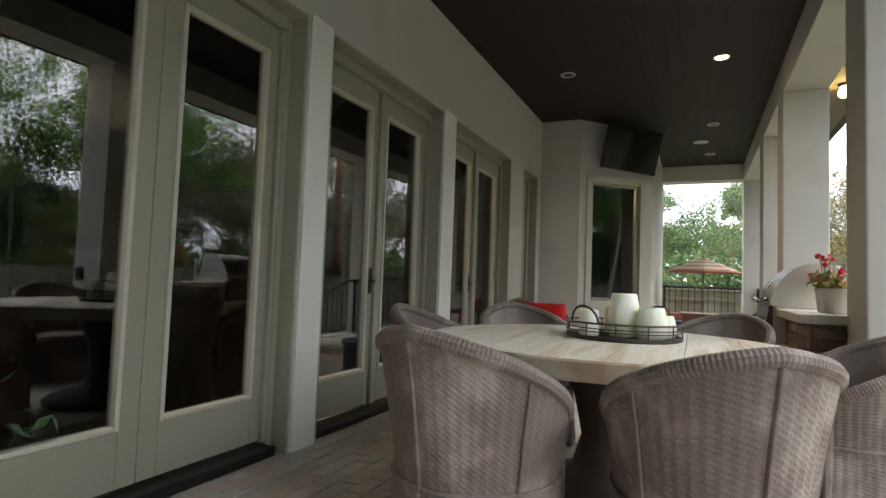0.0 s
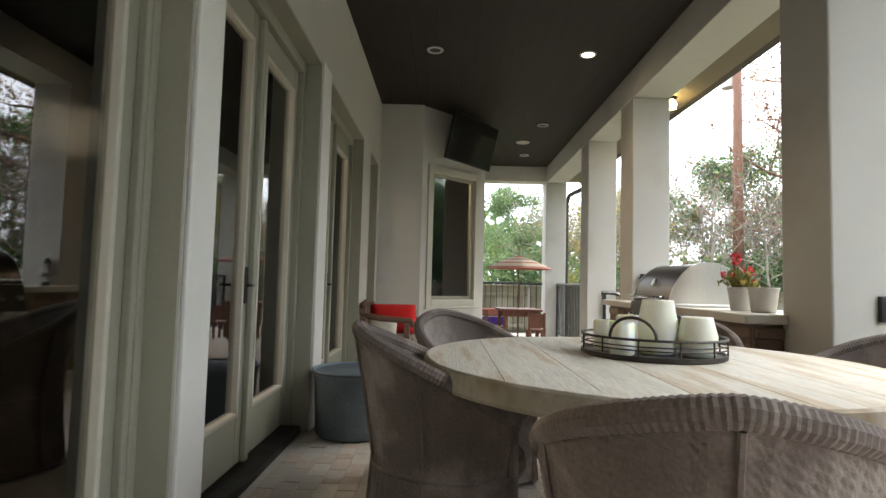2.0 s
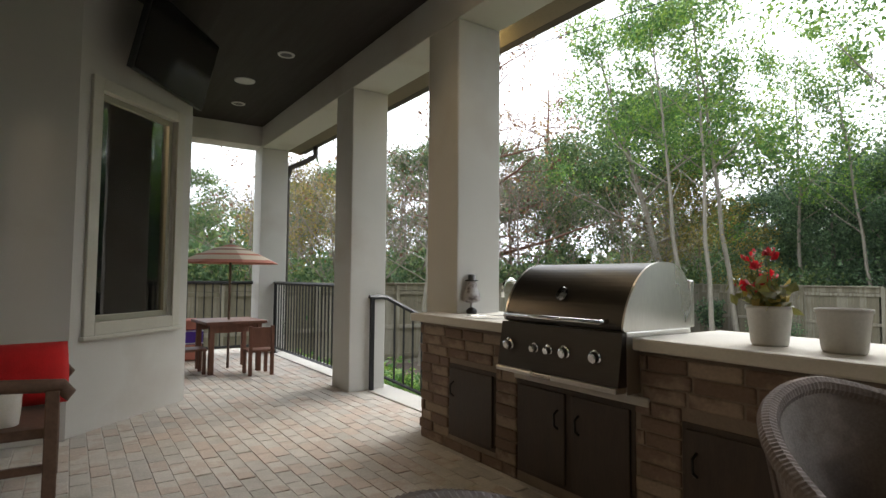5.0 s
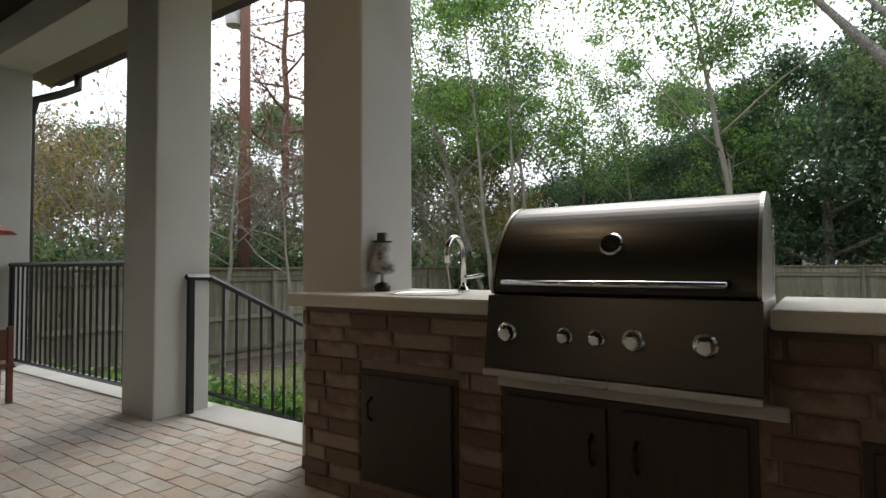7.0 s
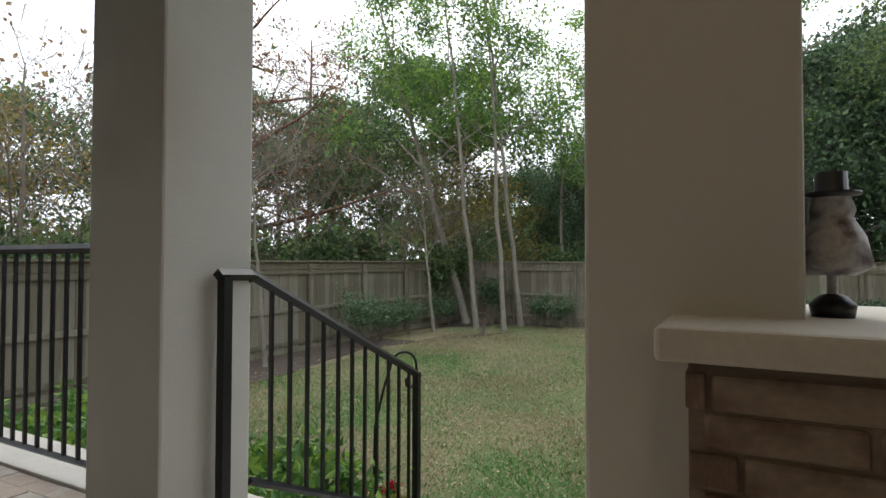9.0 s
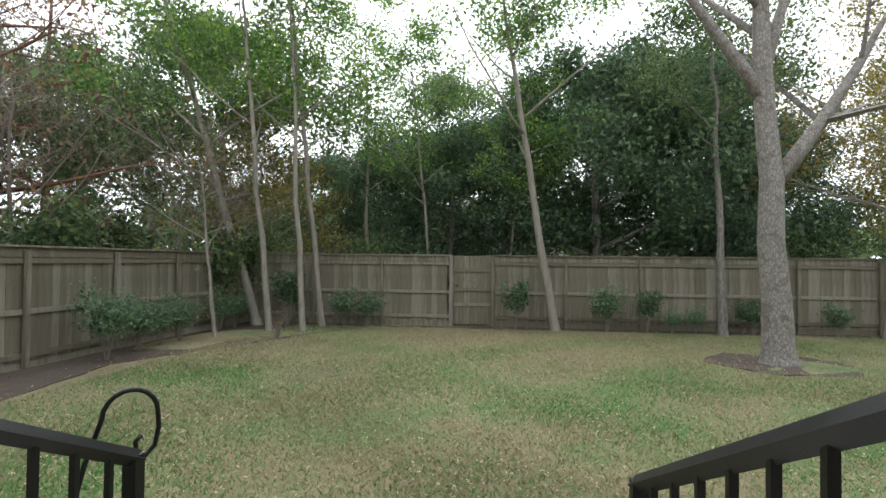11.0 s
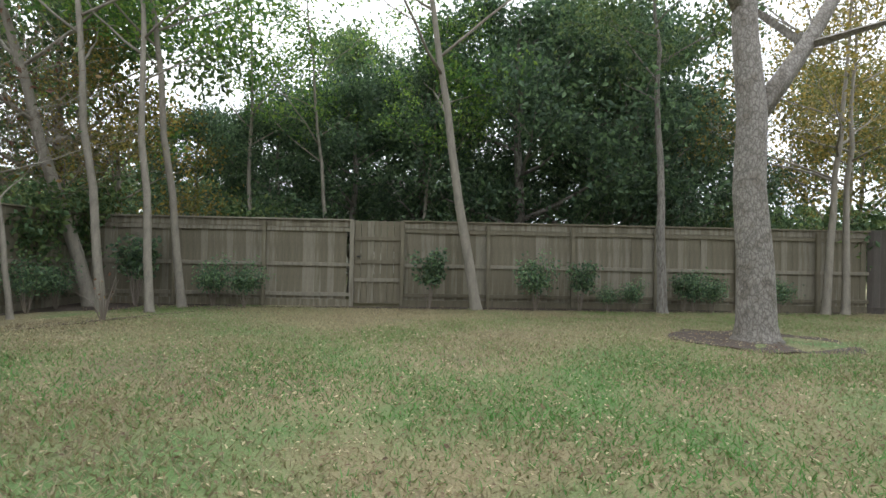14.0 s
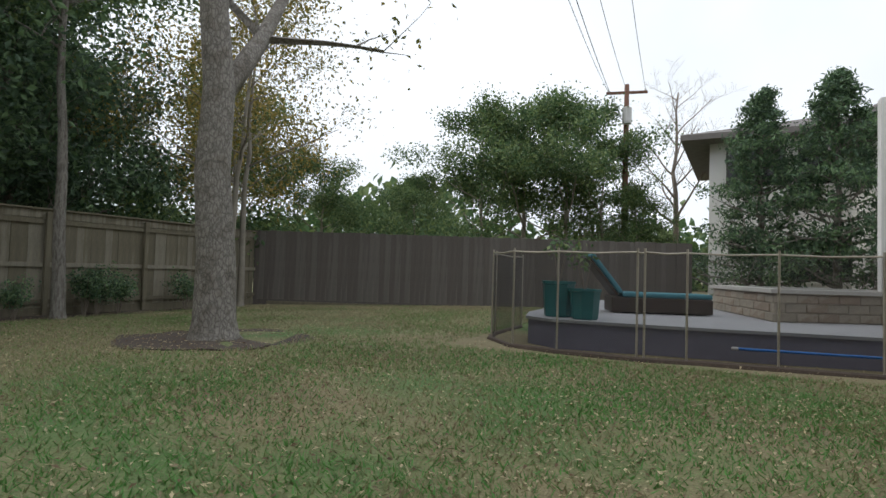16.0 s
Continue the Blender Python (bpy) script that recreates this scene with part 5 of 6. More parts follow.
for x, y, z in ((-4.6, 1.2, 2.2), (-5.2, 3.6, 2.0), (-5.2, 5.2, 2.0), (-4.2, 7.0, 2.1)):
    pd = thing("pendant_lamp", "small warm pendant lamp inside the house", "lamp", pose(x, y, z), "pendant lamps")
    part("cord", T([(0, 0, 0.08), (0, 0, 3.2 - z)], 0.006, 6), BLACK, pd)
    part("globe", lathe(bmesh.new(), [(0, 0), (0.05, 0.015), (0.06, 0.05), (0.03, 0.085), (0, 0.09)], 16), PENDANT, pd, smooth=True)
d = bpy.data.lights.new("room_lamp", "POINT")
d.energy, d.color, d.shadow_soft_size = 34, (1.0, 0.78, 0.52), 0.4
new("room_lamp", d).location = (-6.4, 7.2, 3.0)
new("room_lamp", d).location = (-6.2, 3.4, 3.0)

gb_ = thing("gift_bag", "dark green gift bag with white dots inside the house", "bag", pose(-3.02, 1.02, 0, 0, 0, 12))
part("bag", B(-0.14, -0.2, 0, 0.14, 0.2, 0.34, bevel=0.02), material("green_wrapping", (0.01, 0.07, 0.045), 0.5, vary=0.1, scale=5, bump=0.0), gb_)
bm = bmesh.new()
for i in range(9):
    for k in range(7):
        lathe(bm, [(0, 0), (0.008, 0), (0, 0.001)], 8, pose(0.1415, -0.17 + i * 0.042, 0.03 + k * 0.046 + (0.02 if i % 2 else 0), 0, 90, 0))
part("dots", bm, RING, gb_)["kind"] = "stuff"

# ---- garden: beds, shrubs, leaves ----
def bed(name, outline, label):
    bm = prism(bmesh.new(), outline, LAWN - 0.15, LAWN + 0.012)
    bmesh.ops.subdivide_edges(bm, edges=bm.edges, cuts=6, use_grid_fill=True)
    for v in bm.verts:
        v.co.x += 0.10 * noise.noise((v.co.x * 1.7, v.co.y * 1.7, 1))
        v.co.y += 0.10 * noise.noise((v.co.x * 1.7, v.co.y * 1.7, 7))
        v.co.z += (ground_z(v.co.x, v.co.y) - LAWN) + (0.03 * noise.noise((v.co.x * 2.5, v.co.y * 2.5, 3)) if v.co.z > LAWN else 0)
    setting(name, bm, SOIL, label, "soil")


bed("soil_bed", [(2.0, 13.4), (6.1, 13.35), (9.6, 13.9), (12.5, 12.5), (14.6, 11.9), (16.3, 11.2), (17.0, 11.6), (17.0, 15.1), (2.0, 15.1)], "bare dark soil bed along the fence")
bed("soil_bed", [(16.5, 11.0), (16.45, 4.0), (16.5, -3.4), (17.1, -3.6), (17.05, 4.0), (17.0, 11.0)], "bare dark soil strip along the fence")
bed("soil_ring", [(11.32 + (1.2 + 0.1 * math.sin(k * 1.7)) * math.cos(k * math.pi / 10), 2.48 + (1.2 + 0.1 * math.sin(k * 1.7)) * math.sin(k * math.pi / 10)) for k in range(20)], "bare soil ring round the large tree")


def shrub(label, x, y, seed, h, w, leaf, count, size, stem=0.25, group="shrubs"):
    g, gn = random.Random(seed), np.random.default_rng(seed)
    s = thing("shrub", label, "shrub", pose(x, y, ground_z(x, y) - 0.01), group)
    bm, tips = bmesh.new(), []
    for i in range(9):
        a, r = g.uniform(0, 6.28), w * g.uniform(0.2, 1.0)
        p = [(0.02 * math.cos(a), 0.02 * math.sin(a), 0), (r * 0.4 * math.cos(a), r * 0.4 * math.sin(a), h * 0.45), (r * math.cos(a), r * math.sin(a), h * g.uniform(0.65, 1.0))]
        tube(bm, p, [0.012, 0.008, 0.004], 5)
        tips += [Vector(p[1]).lerp(Vector(p[2]), k / 4) for k in range(0 if stem < 0.3 else 1, 5)]
    part("stem", bm, TWIG, s)
    v, f = leaves(gn, tips, count, size, w * 0.22, long=1.7)
    sheet("foliage", v, f, leaf, s)
    return s


sh = shrub("feathery light green shrub by the fence", 9.9, 14.3, 31, 1.35, 0.66, LEAF_SAGE, 1300, 0.045)
for x, y, a, s in ((10.9, 14.4, 40, 0.85), (11.7, 14.5, 100, 0.75), (12.4, 14.5, 10, 0.8), (14.3, 14.6, 70, 0.8), (15.3, 14.7, 120, 0.75), (16.4, 11.95, 120, 0.85), (16.4, 11.25, 200, 0.8),
                   (16.45, 4.55, 60, 1.0), (16.5, 2.8, 10, 0.5), (16.5, 2.2, 80, 0.6), (16.55, 0.7, 150, 0.75), (16.6, 0.2, 220, 0.7), (16.6, -1.45, 310, 0.7)):
    copy_scaled(sh, x, y, a, s)
sd = shrub("dark glossy round shrub on a thin stem", 16.45, 7.05, 33, 1.3, 0.50, LEAF_DARK, 950, 0.055, stem=0.5)
for x, y, a, s in ((16.45, 3.5, 40, 0.85), (16.3, 13.6, 130, 1.15), (16.55, 0.95, 60, 0.7)):
    copy_scaled(sd, x, y, a, s)
bare_shrub = shrub("small bare twiggy shrub", 12.9, 12.45, 35, 0.75, 0.4, LEAF_RUST, 12, 0.04)
gb = shrub("bright green leafy shrub beside the porch", 1.45, 9.6, 37, 0.55, 0.42, LEAF_BRIGHT, 1500, 0.045)
for x, y, a in ((1.5, 9.0, 30), (1.4, 10.3, 80), (1.5, 11.0, 140), (1.6, 11.7, 200), (1.9, 8.8, 250), (2.1, 9.5, 20), (2.0, 10.2, 110), (2.1, 11.0, 190), (2.3, 11.8, 280), (1.5, 12.4, 330)):
    copy_scaled(gb, x, y, a, 1.15)
ug = shrub("tangled green undergrowth behind the fence", 7.6, 16.9, 39, 2.9, 1.3, LEAF_MID, 3000, 0.085, group="undergrowth")
for x, y, a, s in ((9.8, 16.6, 30, 0.95), (11.6, 16.9, 80, 1.05), (15.27, 15.64, 140, 0.9), (5.4, 16.8, 200, 1.0), (3.2, 16.7, 250, 0.95), (1, 17.2, 20, 1.05), (17.18, 15.71, 110, 1.0), (-1.4, 17, 60, 0.95),
                   (8.7, 18.6, 190, 1.3), (14.53, 18, 280, 1.25), (18.78, 11.39, 330, 0.9), (18.08, -4.4, 70, 1.0), (19.25, -2.08, 160, 1.0), (15.38, -7.3, 10, 0.95), (14.06, -9.83, 120, 1.0)):
    copy_scaled(ug, x, y, a, s)
hk = thing("shepherd_hook", "black iron shepherd hook stuck in the lawn", "hook", pose(2.93, 9.08, LAWN + 0.09, 0, 0, -40))
part("stem", T([(0, 0, -0.1), (0.01, 0, 0.5), (0.08, 0, 0.80), (0.14, 0, 0.98)] + [(0.25 - 0.11 * math.cos(k * math.pi / 10), 0, 0.98 + 0.11 * math.sin(k * math.pi / 10)) for k in range(1, 11)] + [(0.365, 0, 0.91), (0.35, 0, 0.83), (0.31, 0, 0.79), (0.275, 0, 0.81), (0.27, 0, 0.86), (0.295, 0, 0.885)], 0.011, 8), IRON, hk, smooth=True)

# grass and fallen leaves
gn = np.random.default_rng(77)
n = 330000
px_, py_ = 2.2 + 14.3 * gn.uniform(0, 1, n) ** 1.45, gn.uniform(1.2, 13.4, n)
m_ = 110000
px_, py_ = np.concatenate([px_, gn.uniform(8.6, 16.8, m_)]), np.concatenate([py_, gn.uniform(-8.0, 1.2, m_)])
n += m_
keep = ((py_ > 1.2) | (py_ > -4.0 - 0.478 * (17.2 - px_))) & ((px_ - 11.32) ** 2 + (py_ - 2.48) ** 2 > gn.uniform(1.1, 1.6, n)) & ~((px_ < 2.9) & (py_ < 8.6) & (py_ > 6.5))
px_, py_ = px_[keep], py_[keep]
n = len(px_)
pz_ = np.array([LAWN - 0.028 * min(5.7, math.hypot(max(0, x - 11), max(0, y - 12))) for x, y in zip(px_, py_)]) - 0.012
a, h, w = gn.uniform(0, 6.28, n), gn.uniform(0.02, 0.065, n), gn.uniform(0.004, 0.010, n)
lx, ly = gn.normal(0, 0.045, n), gn.normal(0, 0.045, n)
v = np.stack([np.stack([px_ - w * np.cos(a), py_ - w * np.sin(a), pz_], 1), np.stack([px_ + w * np.cos(a), py_ + w * np.sin(a), pz_], 1), np.stack([px_ + lx, py_ + ly, pz_ + h], 1)], 1)
dry = px_ + gn.normal(0, 1.3, n) > 9.3
for some, mat, label in ((~dry, BLADE, "short green lawn grass near the house"), (dry, BLADE_DRY, "short straw-coloured dormant lawn grass")):
    blades = v[some].reshape(-1, 3)
    tagged(sheet("grass", blades.tolist(), np.arange(len(blades)).reshape(-1, 3).tolist(), mat), label, "grass", "", "stuff")
n = 30000
c = np.stack([2.8 + 13.4 * gn.uniform(0, 1, n) ** 1.25, gn.uniform(-6.0, 13.5, n), np.zeros(n)], 1)
c = c[((c[:, 1] > 1.2) | (c[:, 0] > 8.7)) & (c[:, 1] > -3.9 - 0.478 * (17.2 - c[:, 0]))]
c[:, 2] = [LAWN - 0.028 * min(5.7, math.hypot(max(0, x - 11), max(0, y - 12))) + 0.018 for x, y, _ in c]
c = np.repeat(c, 2, axis=0) + gn.normal(0, (0.5, 0.5, 0.006), (2 * len(c), 3))
n = len(c)
turn_, size_ = gn.uniform(0, 6.28, n), gn.uniform(0.006, 0.019, n)[:, None]
along = np.stack([np.cos(turn_), np.sin(turn_), gn.normal(0, 0.25, n)], 1)
across = np.stack([-np.sin(turn_), np.cos(turn_), gn.normal(0, 0.35, n)], 1)
lift = np.array([0, 0, 0.25])
v = np.stack([c - along * size_ * 1.2, c + across * size_ * 0.55 + lift * size_, c + along * size_ * 1.2, c - across * size_ * 0.55 + lift * size_], 1).reshape(-1, 3).tolist()
f = np.arange(n * 4).reshape(-1, 4).tolist()
DEAD = leaf_material("dead_leaf", (0.20, 0.125, 0.07), (0.42, 0.35, 0.22), 0.6)
tagged(sheet("fallen_leaves", v, f, DEAD), "scattered dry brown fallen leaves", "leaves", "", "stuff")

# ---- pool terrace ----
DECK_Z = -0.50
bm = prism(bmesh.new(), [(-1.0, -0.60), (3.7, 0.05), (5.6, 0.36), (7.3, 0.50), (7.75, 0.2), (7.95, -0.6), (8.1, -6.0), (-1.0, -6.5)], LAWN - 0.1, DECK_Z - 0.04)
setting("terrace", bm, DECK_SIDE, "raised slate-sided pool terrace", "terrace")
bm = prism(bmesh.new(), [(-1.0, -0.57), (3.7, 0.08), (5.6, 0.39), (7.32, 0.53), (7.78, 0.22), (7.98, -0.6), (8.13, -6.0), (-1.0, -6.5)], DECK_Z - 0.039, DECK_Z)
setting("terrace_top", bm, STONE_DECK, "pale grey stone terrace paving", "paving")
mf_pts = [(8.5, -1.9), (8.48, -0.45), (8.33, 0.1), (7.8, 0.74), (7.18, 0.86), (6.22, 0.96), (6.14, 0.95), (5.69, 0.83), (4.77, 0.70), (3.82, 0.62), (2.8, 0.5)]
mf = thing("pool_fence", "removable black mesh pool fence on thin poles", "fence", pose(0, 0, LAWN))
POLE_MAT = material("weathered_aluminium", (0.38, 0.34, 0.28), 0.5, 0.6, vary=0.15, scale=6, bump=0.05)
for x, y in mf_pts:
    part("pole", T([(x, y, -0.1), (x, y, 1.31)], 0.014, 8), POLE_MAT, mf)
for (x0, y0), (x1, y1) in zip(mf_pts, mf_pts[1:]):
    part("top_band", T([(x0, y0, 1.265), ((x0 + x1) / 2, (y0 + y1) / 2, 1.25), (x1, y1, 1.265)], 0.012, 6), POLE_MAT, mf)
    bm = bmesh.new()
    q = [bm.verts.new(p) for p in ((x0, y0, 0.03), (x1, y1, 0.03), (x1, y1, 1.255), (x0, y0, 1.255))]
    bm.faces.new(q)
    part("mesh_panel", bm, MESH_CLOTH, mf, "see-through black mesh")
kerb = thing("edging", "dark curved stone edging below the mesh fence", "edging", pose(0, 0, LAWN))
part("strip", T([(x, y + 0.06, 0.0) for x, y in mf_pts], 0.05, 8), SOIL, kerb)


def planter(x, y, r, h):
    p = thing("planter", "teal glazed planter with sparse stems on the terrace", "planter", pose(x, y, DECK_Z), "teal planters")
    part("pot", lathe(bmesh.new(), [(0, 0), (r * 0.78, 0), (r * 0.85, 0.02), (r * 0.97, h * 0.9), (r * 1.04, h * 0.92), (r * 1.04, h), (r * 0.9, h), (r * 0.88, h * 0.85), (0, h * 0.84)], 8), TEAL, p)
    g = random.Random(int(x * 100))
    bm, tips = bmesh.new(), []
    for i in range(4):
        e = Vector((g.uniform(-0.15, 0.15), g.uniform(-0.15, 0.15), h + g.uniform(0.2, 0.55)))
        tube(bm, [(0, 0, h * 0.84), e * 0.6 + Vector((0, 0, h * 0.3)), e], 0.006, 5)
        tips.append(e)
    part("stem", bm, TWIG, p)
    v, f = leaves(np.random.default_rng(3), tips, 60, 0.05, 0.09, long=1.6)
    sheet("foliage", v, f, LEAF_MID, p)


planter(7.38, 0.0, 0.235, 0.50)
planter(6.98, 0.16, 0.215, 0.41)
lg = thing("sun_lounger", "dark wicker sun lounger with teal cushions, back raised", "lounger", pose(6.38, -1.95, DECK_Z, 0, 0, 20))
part("frame", B(-0.95, -0.32, 0.02, 0.62, 0.32, 0.26, bevel=0.02), CABINET, lg)
part("mattress", B(-0.95, -0.31, 0.262, 0.45, 0.31, 0.34, bevel=0.03), TEAL_CLOTH, lg)
bm = B(0, -0.31, -0.04, 0.78, 0.31, 0.04, bevel=0.03)
bmesh.ops.transform(bm, matrix=pose(0.47, 0, 0.33, 0, -52, 0), verts=bm.verts)
part("back_cushion", bm, TEAL_CLOTH, lg)
bm = B(0, -0.33, -0.02, 0.76, 0.33, 0.02, bevel=0.008)
bmesh.ops.transform(bm, matrix=pose(0.53, 0, 0.29, 0, -52, 0), verts=bm.verts)
part("backrest", bm, CABINET, lg)
spa = thing("spa_wall", "low stone spa wall with a pale coping", "spa", pose(0, 0, DECK_Z))
part("wall", prism(bmesh.new(), [(4.59, -1.55), (5.35, -4.6), (-0.9, -7.0), (-0.9, -4.65)], 0.0, 0.42), SPA_STONE, spa)
part("coping", prism(bmesh.new(), [(4.64, -1.46), (5.43, -4.68), (5.10, -4.62), (4.40, -1.94), (-0.9, -4.95), (-0.9, -4.58)], 0.421, 0.48), KERB, spa)
part("coping", prism(bmesh.new(), [(5.08, -4.55), (5.42, -4.70), (-0.9, -7.15), (-0.9, -6.85)], 0.421, 0.48), KERB, spa)
part("water", prism(bmesh.new(), [(4.38, -1.97), (5.06, -4.53), (-0.9, -6.82), (-0.9, -4.98)], 0.421, 0.428), material("spa_water", (0.10, 0.14, 0.15), 0.08, vary=0.1, scale=2, bump=0.1), spa)
rng = random.Random(9)
bm = B(-0.16, -0.02, -0.062, 0.16, 0.02, 0.062, bevel=0.012)
stone = bpy.data.meshes.new("stone")
bm.to_mesh(stone)
bm.free()
stone.materials.append(SPA_STONE)
for start, end, n in (((4.59, -1.55), (-0.9, -4.65), 19), ((4.59, -1.55), (5.35, -4.6), 9)):
    p, q = Vector(start), Vector(end)
    run = (q - p).normalized()
    for row in range(3):
        for i in range(n):
            spot = p + run * (0.17 + (i + 0.45 * (row % 2)) * 0.325) + Vector((-run.y, run.x)) * rng.uniform(-0.006, 0.006)
            o = new("stone", stone)
            o.parent, o.location = spa, (spot.x, spot.y, 0.07 + row * 0.136)
            o.rotation_euler = (0, rng.uniform(-0.02, 0.02), math.atan2(run.y, run.x))
bp_ = thing("pool_pole", "long blue pool pole leaning along the terrace", "pole", pose(0, 0, 0))
BLUE = material("blue_aluminium", (0.02, 0.16, 0.50), 0.35, 0.4, vary=0.1, scale=5, bump=0.0)
part("shaft", T([(5.15, 0.52, -0.70), (2.2, 0.20, -0.69)], 0.016, 8), BLUE, bp_)
part("tip", T([(5.22, 0.525, -0.70), (5.151, 0.52, -0.70)], 0.02, 8), RING, bp_)

# ---- beyond the garden ----
def house(name, label, m, w, d, h, roof_h, wins, roof_mat, over=0.7):
    k = thing(name, label, "house", m)
    part("wall", B(0, -d, 0, w, 0, h), HOUSE_WHITE, k)
    bm = bmesh.new()
    o = over
    v = [bm.verts.new(p) for p in ((-o, o, h), (w + o, o, h), (w + o, -d - o, h), (-o, -d - o, h), (d * 0.45, -d / 2, h + roof_h), (w - d * 0.45, -d / 2, h + roof_h),
                                   (-o, o, h - 0.22), (w + o, o, h - 0.22), (w + o, -d - o, h - 0.22), (-o, -d - o, h - 0.22))]
    for f in ((0, 1, 5, 4), (1, 2, 5), (2, 3, 4, 5), (3, 0, 4), (0, 6, 7, 1), (1, 7, 8, 2), (2, 8, 9, 3), (3, 9, 6, 0), (9, 8, 7, 6)):
        bm.faces.new([v[i] for i in f])
    part("roof", bm, roof_mat, k)
    for x, z, ww, hh in wins:
        wd = part("window", B(x, 0.002, z, x + ww, 0.03, z + hh, bevel=0.004), DARK_EAVE, k)
        n = max(1, round(ww / 1.1))
        for i in range(n):
            part("pane", B(x + 0.06 + i * (ww - 0.06) / n, 0.031, z + 0.06, x + (i + 1) * (ww - 0.06) / n, 0.036, z + hh - 0.06), SCREEN, wd)
        part("sill", B(x - 0.05, 0.003, z - 0.08, x + ww + 0.05, 0.08, z - 0.001), HOUSE_WHITE, wd)
    return k


GREY_ROOF = material("grey_shingle_roof", (0.16, 0.145, 0.135), 0.9, vary=0.25, scale=4, bump=0.4, fine=30)
house("neighbour_house", "white two-storey house with a dark hipped roof", pose(-4.4, -16.1, LAWN, 0, 0, -3), 9.8, 8, 6.6, 1.5, [(1.0, 4.6, 2.4, 1.5), (4.4, 4.6, 2.4, 1.5), (7.2, 4.6, 2.0, 1.5), (5.0, 1.0, 2.4, 1.6), (8.3, 1.8, 0.8, 1.1)], GREY_ROOF, 1.0)
house("house_wing", "white house wing with a dark gabled roof", pose(-6.6, -11.2, LAWN, 0, 0, -3), 7.6, 5, 5.6, 2.2, [(1.2, 3.6, 1.8, 1.4), (4.6, 3.4, 1.6, 1.6)], GREY_ROOF, 0.9)
house("neighbour_house", "cream neighbour house with a brown tiled roof behind the fence", pose(-4.6, 26.5, LAWN, 0, 0, 180), 7, 6, 4.2, 1.6, [(1.2, 2.2, 1.2, 1.2)], ROOF_TILE, 0.9)
house("neighbour_house", "pale neighbour house glimpsed through the trees", pose(34, 4, LAWN, 0, 0, 90), 9, 7, 4.2, 1.6, [(1.2, 1.2, 1.4, 1.3), (4.5, 1.2, 1.4, 1.3)], GREY_ROOF, 0.6)
ps = thing("porch_post", "tall white terrace post on a stone plinth", "post", pose(2.35, -5.4, DECK_Z))
part("shaft", B(-0.13, -0.13, 0.45, 0.13, 0.13, 4.2, bevel=0.01), HOUSE_WHITE, ps)
part("plinth", B(-0.2, -0.2, 0, 0.2, 0.2, 0.449, bevel=0.02), KERB, ps)
con = tree("conifer", "dense dark blue-green conifer beside the house", "tree", at(4.0, -11.2), 110, BARK, LEAF_DARK, 15000, 0.05, 0.13, long=2.8,
           height=6.6, spread=1.75, trunk_r=0.13, bare=0.03, limbs=52, upward=0.22, twigs=4, taper=1.07, wiggle=0.07)
copy_scaled(con, 2.2, -10.6, 80, 1.03)
tree("tree", "tall bare winter tree against the sky", "tree", at(7.0, -24.0), 120, TWIG, LEAF_RUST, 0, 0.1, 0.3, height=11, spread=3.6, trunk_r=0.2, bare=0.3, limbs=14, twigs=6, upward=1.0)


def utility_pole(x, y, h, turn, mat):
    u = thing("utility_pole", "brown wooden utility pole with a crossarm", "utility pole", pose(x, y, LAWN, 0, 0, turn))
    part("pole", T([(0, 0, 0), (0, 0, h)], [0.17, 0.11], 12), mat, u, smooth=True)
    part("crossarm", B(-0.95, -0.05, h - 0.45, 0.95, 0.05, h - 0.33), mat, u)
    for k in (-0.85, 0, 0.85):
        part("insulator", lathe(bmesh.new(), [(0, h - 0.33), (0.04, h - 0.33), (0.05, h - 0.26), (0.03, h - 0.2), (0, h - 0.19)], 10, Matrix.Translation((k, 0, 0))), RING, u)
    part("transformer", lathe(bmesh.new(), [(0, h - 2.0), (0.2, h - 2.0), (0.22, h - 1.9), (0.22, h - 1.25), (0.15, h - 1.2), (0, h - 1.2)], 14, Matrix.Translation((0, 0.36, 0))), RING, u)
    return u


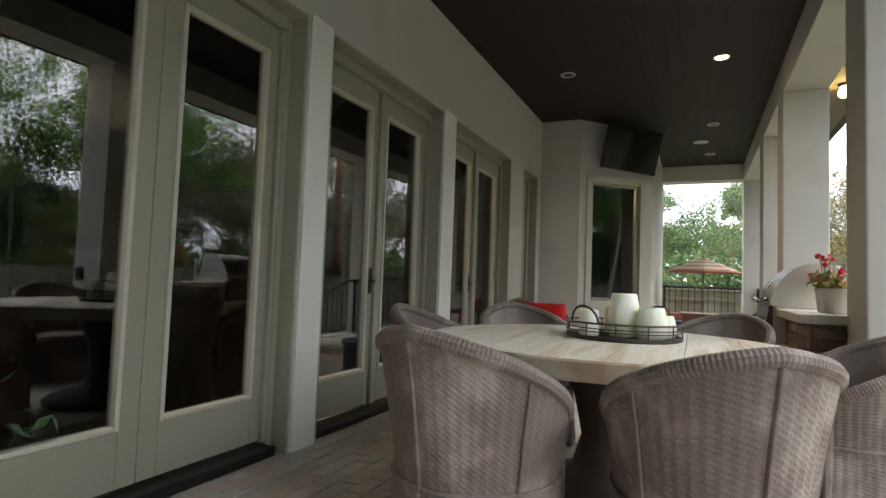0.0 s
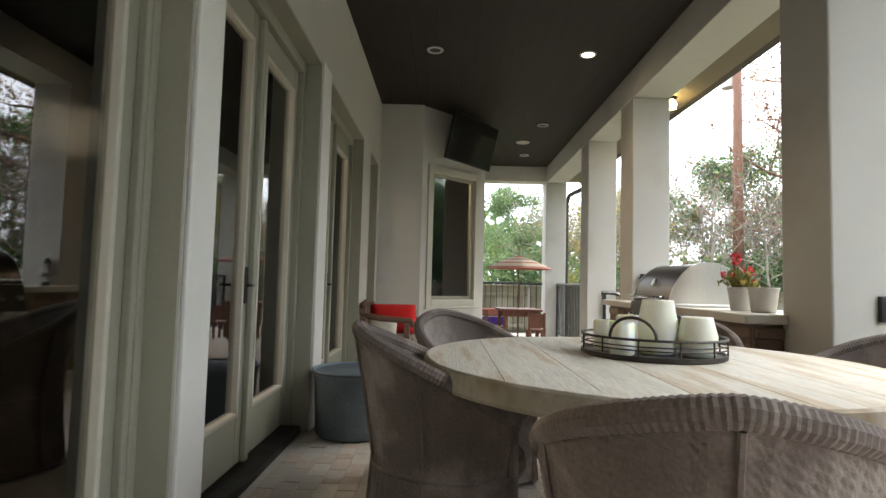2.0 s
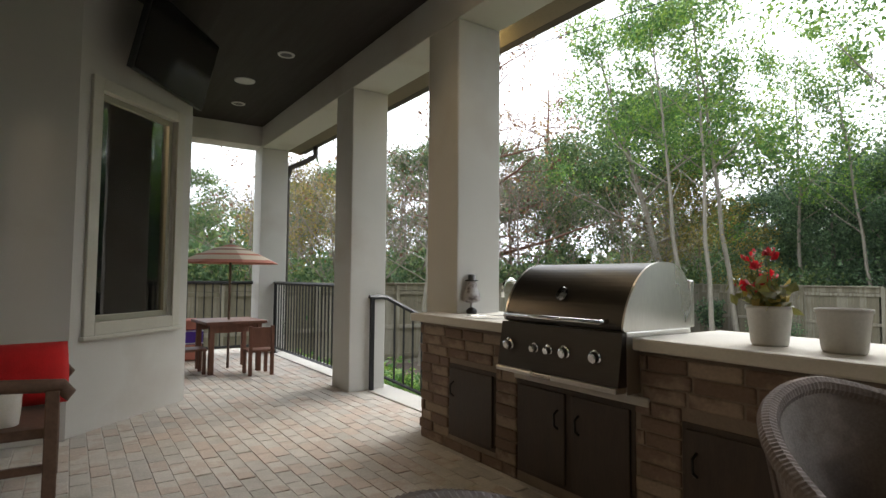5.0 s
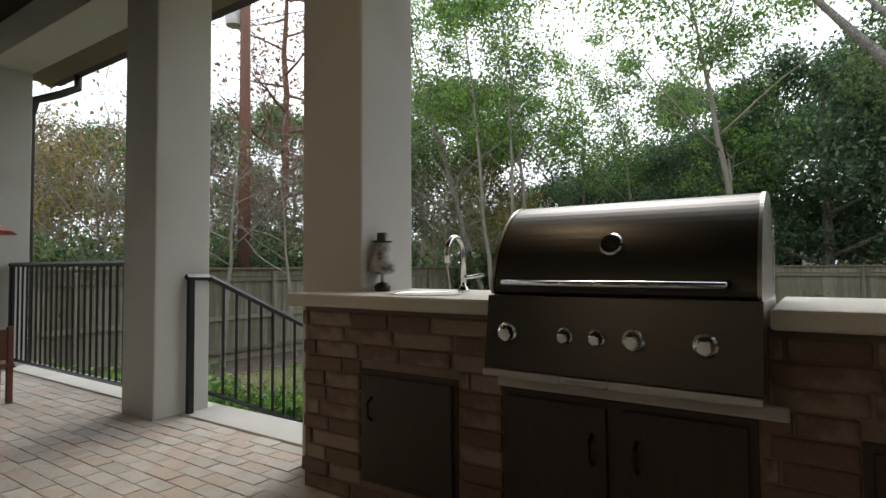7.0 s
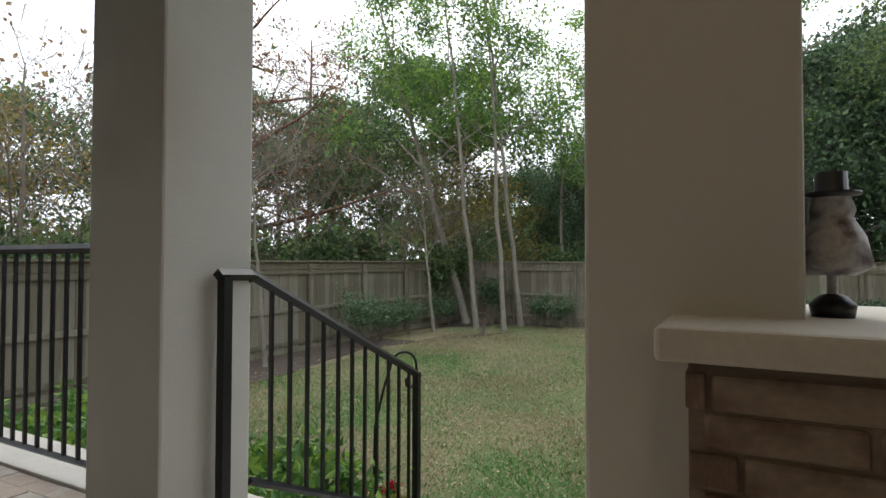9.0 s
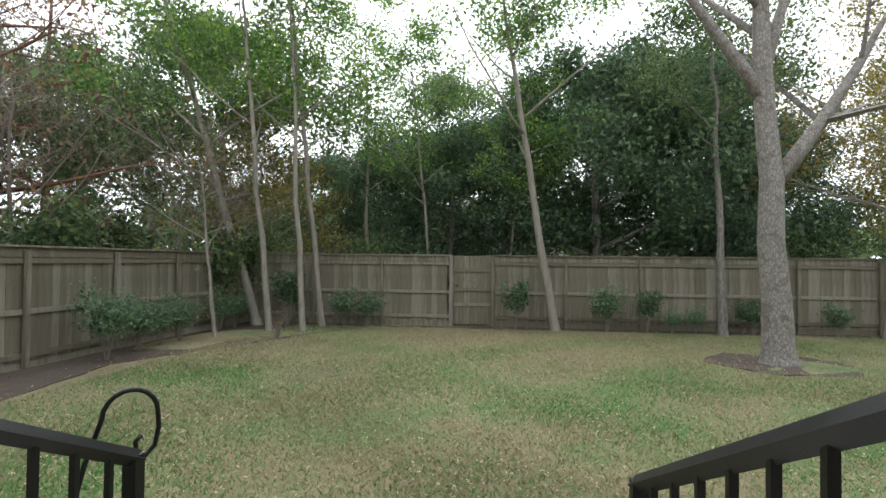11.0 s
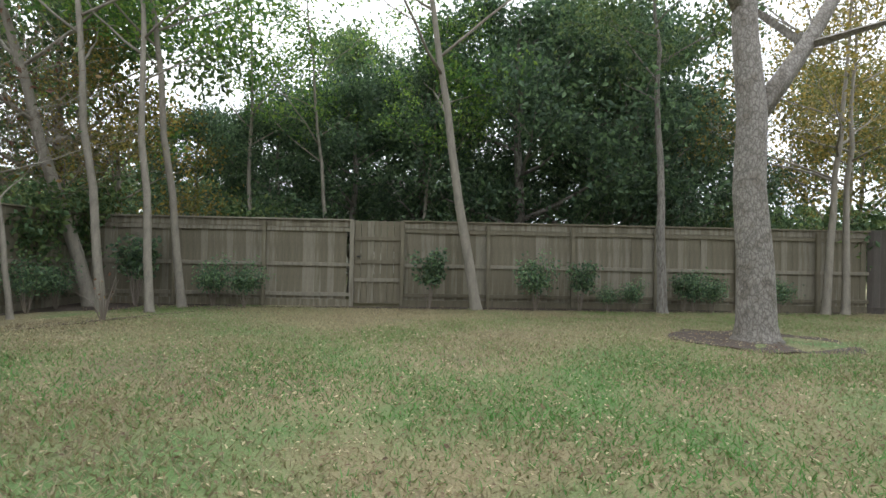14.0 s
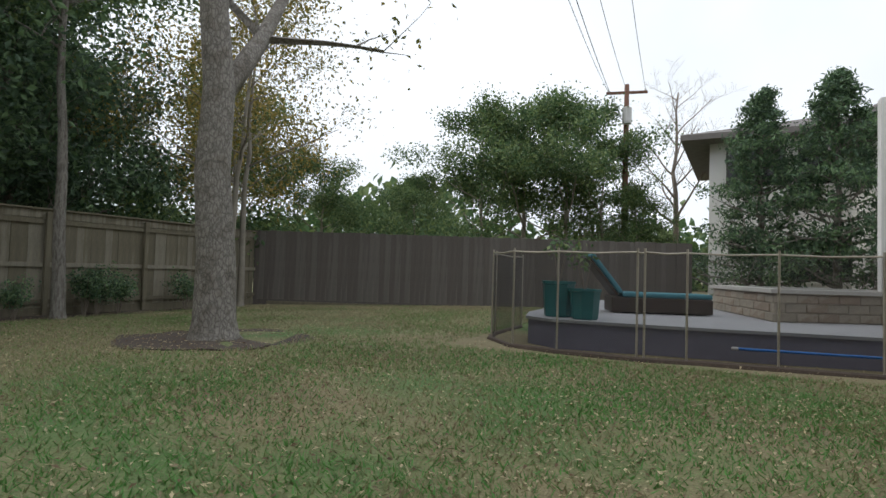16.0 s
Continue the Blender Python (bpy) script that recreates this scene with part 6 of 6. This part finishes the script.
utility_pole(9.0, -19.6, 10.2, 12, RED_BARK)
utility_pole(6.85, 16.1, 10.0, 12, RED_BARK)
for k, dz in ((-0.85, 0), (0.0, 0), (0.85, 0), (0.1, -1.6)):
    a, b = Vector((9.0 + k, -19.6, LAWN + 9.9 + dz)), Vector((6.85 + k, 16.1, LAWN + 9.7 + dz))
    w = thing("power_line", "thin black overhead power line", "cable", pose(0, 0, 0), "overhead lines")
    part("wire", T([a.lerp(b, i / 16) - Vector((0, 0, 1.1 * (1 - (i / 8 - 1) ** 2))) for i in range(17)], 0.011, 5), BLACK, w)

# far woods close the horizon
far = bmesh.new()
gn = np.random.default_rng(200)
ang = gn.uniform(0, 2 * math.pi, 2600)
rad = gn.uniform(42, 60, 2600)
hgt = gn.uniform(0.0, 1.0, 2600) ** 0.7 * (4.5 + 2.0 * np.sin(ang * 5) + 1.3 * np.sin(ang * 13 + 1))
tips = [Vector((r * math.cos(a), 5 + r * math.sin(a), LAWN + z)) for a, r, z in zip(ang, rad, hgt)]
v, f = leaves(gn, tips, 46000, 0.62, 1.0, long=1.4)
woods = sheet("far_woods", v, f, LEAF_MID)
tagged(woods, "distant belt of green woodland", "woods", "", "stuff")

# ---- porch pavers, last ----
bm = B(-0.0497, -0.0997, -0.011, 0.0497, 0.0997, 0.0, bevel=0.004)
paver = bpy.data.meshes.new("paver")
bm.to_mesh(paver)
bm.free()
paver.materials.append(PAVER)
rng = random.Random(3)
src_v = np.array([v.co[:] for v in paver.vertices])
src_f = [list(p.vertices) for p in paver.polygons]
vs_, fs_ = [], []
count = 0
i = 0
x = WALL + 0.055
while x < 0.69:
    y = -3.1 + (0.1 if i % 2 else 0)
    while y < 12.5:
        behind_bay = (y > 7.8 and x < min(P1.x, P0.x + (y - P0.y))) or (y > P1.y and x < P1.x + 0.05)
        if not behind_bay:
            dz, a = rng.uniform(-0.003, 0.002), rng.uniform(-0.02, 0.02)
            if 3.6 < y < 6.6 and -2.5 < x < -0.2 and count < 300:
                o = new("paver", paver)
                o.parent, o.location, o.rotation_euler = FLOOR, (x, y, dz), (0, 0, a)
                count += 1
            else:
                c_, s_ = math.cos(a), math.sin(a)
                w_ = src_v @ np.array([[c_, s_, 0], [-s_, c_, 0], [0, 0, 1]]) + (x, y, dz)
                k = len(vs_) * len(src_v)
                vs_.append(w_)
                fs_ += [[q + k for q in p] for p in src_f]
        y += 0.204
    x += 0.104
    i += 1
ob = sheet("paver_field", np.concatenate(vs_).tolist(), fs_, PAVER_JOIN, FLOOR)
ob["kind"] = "stuff"
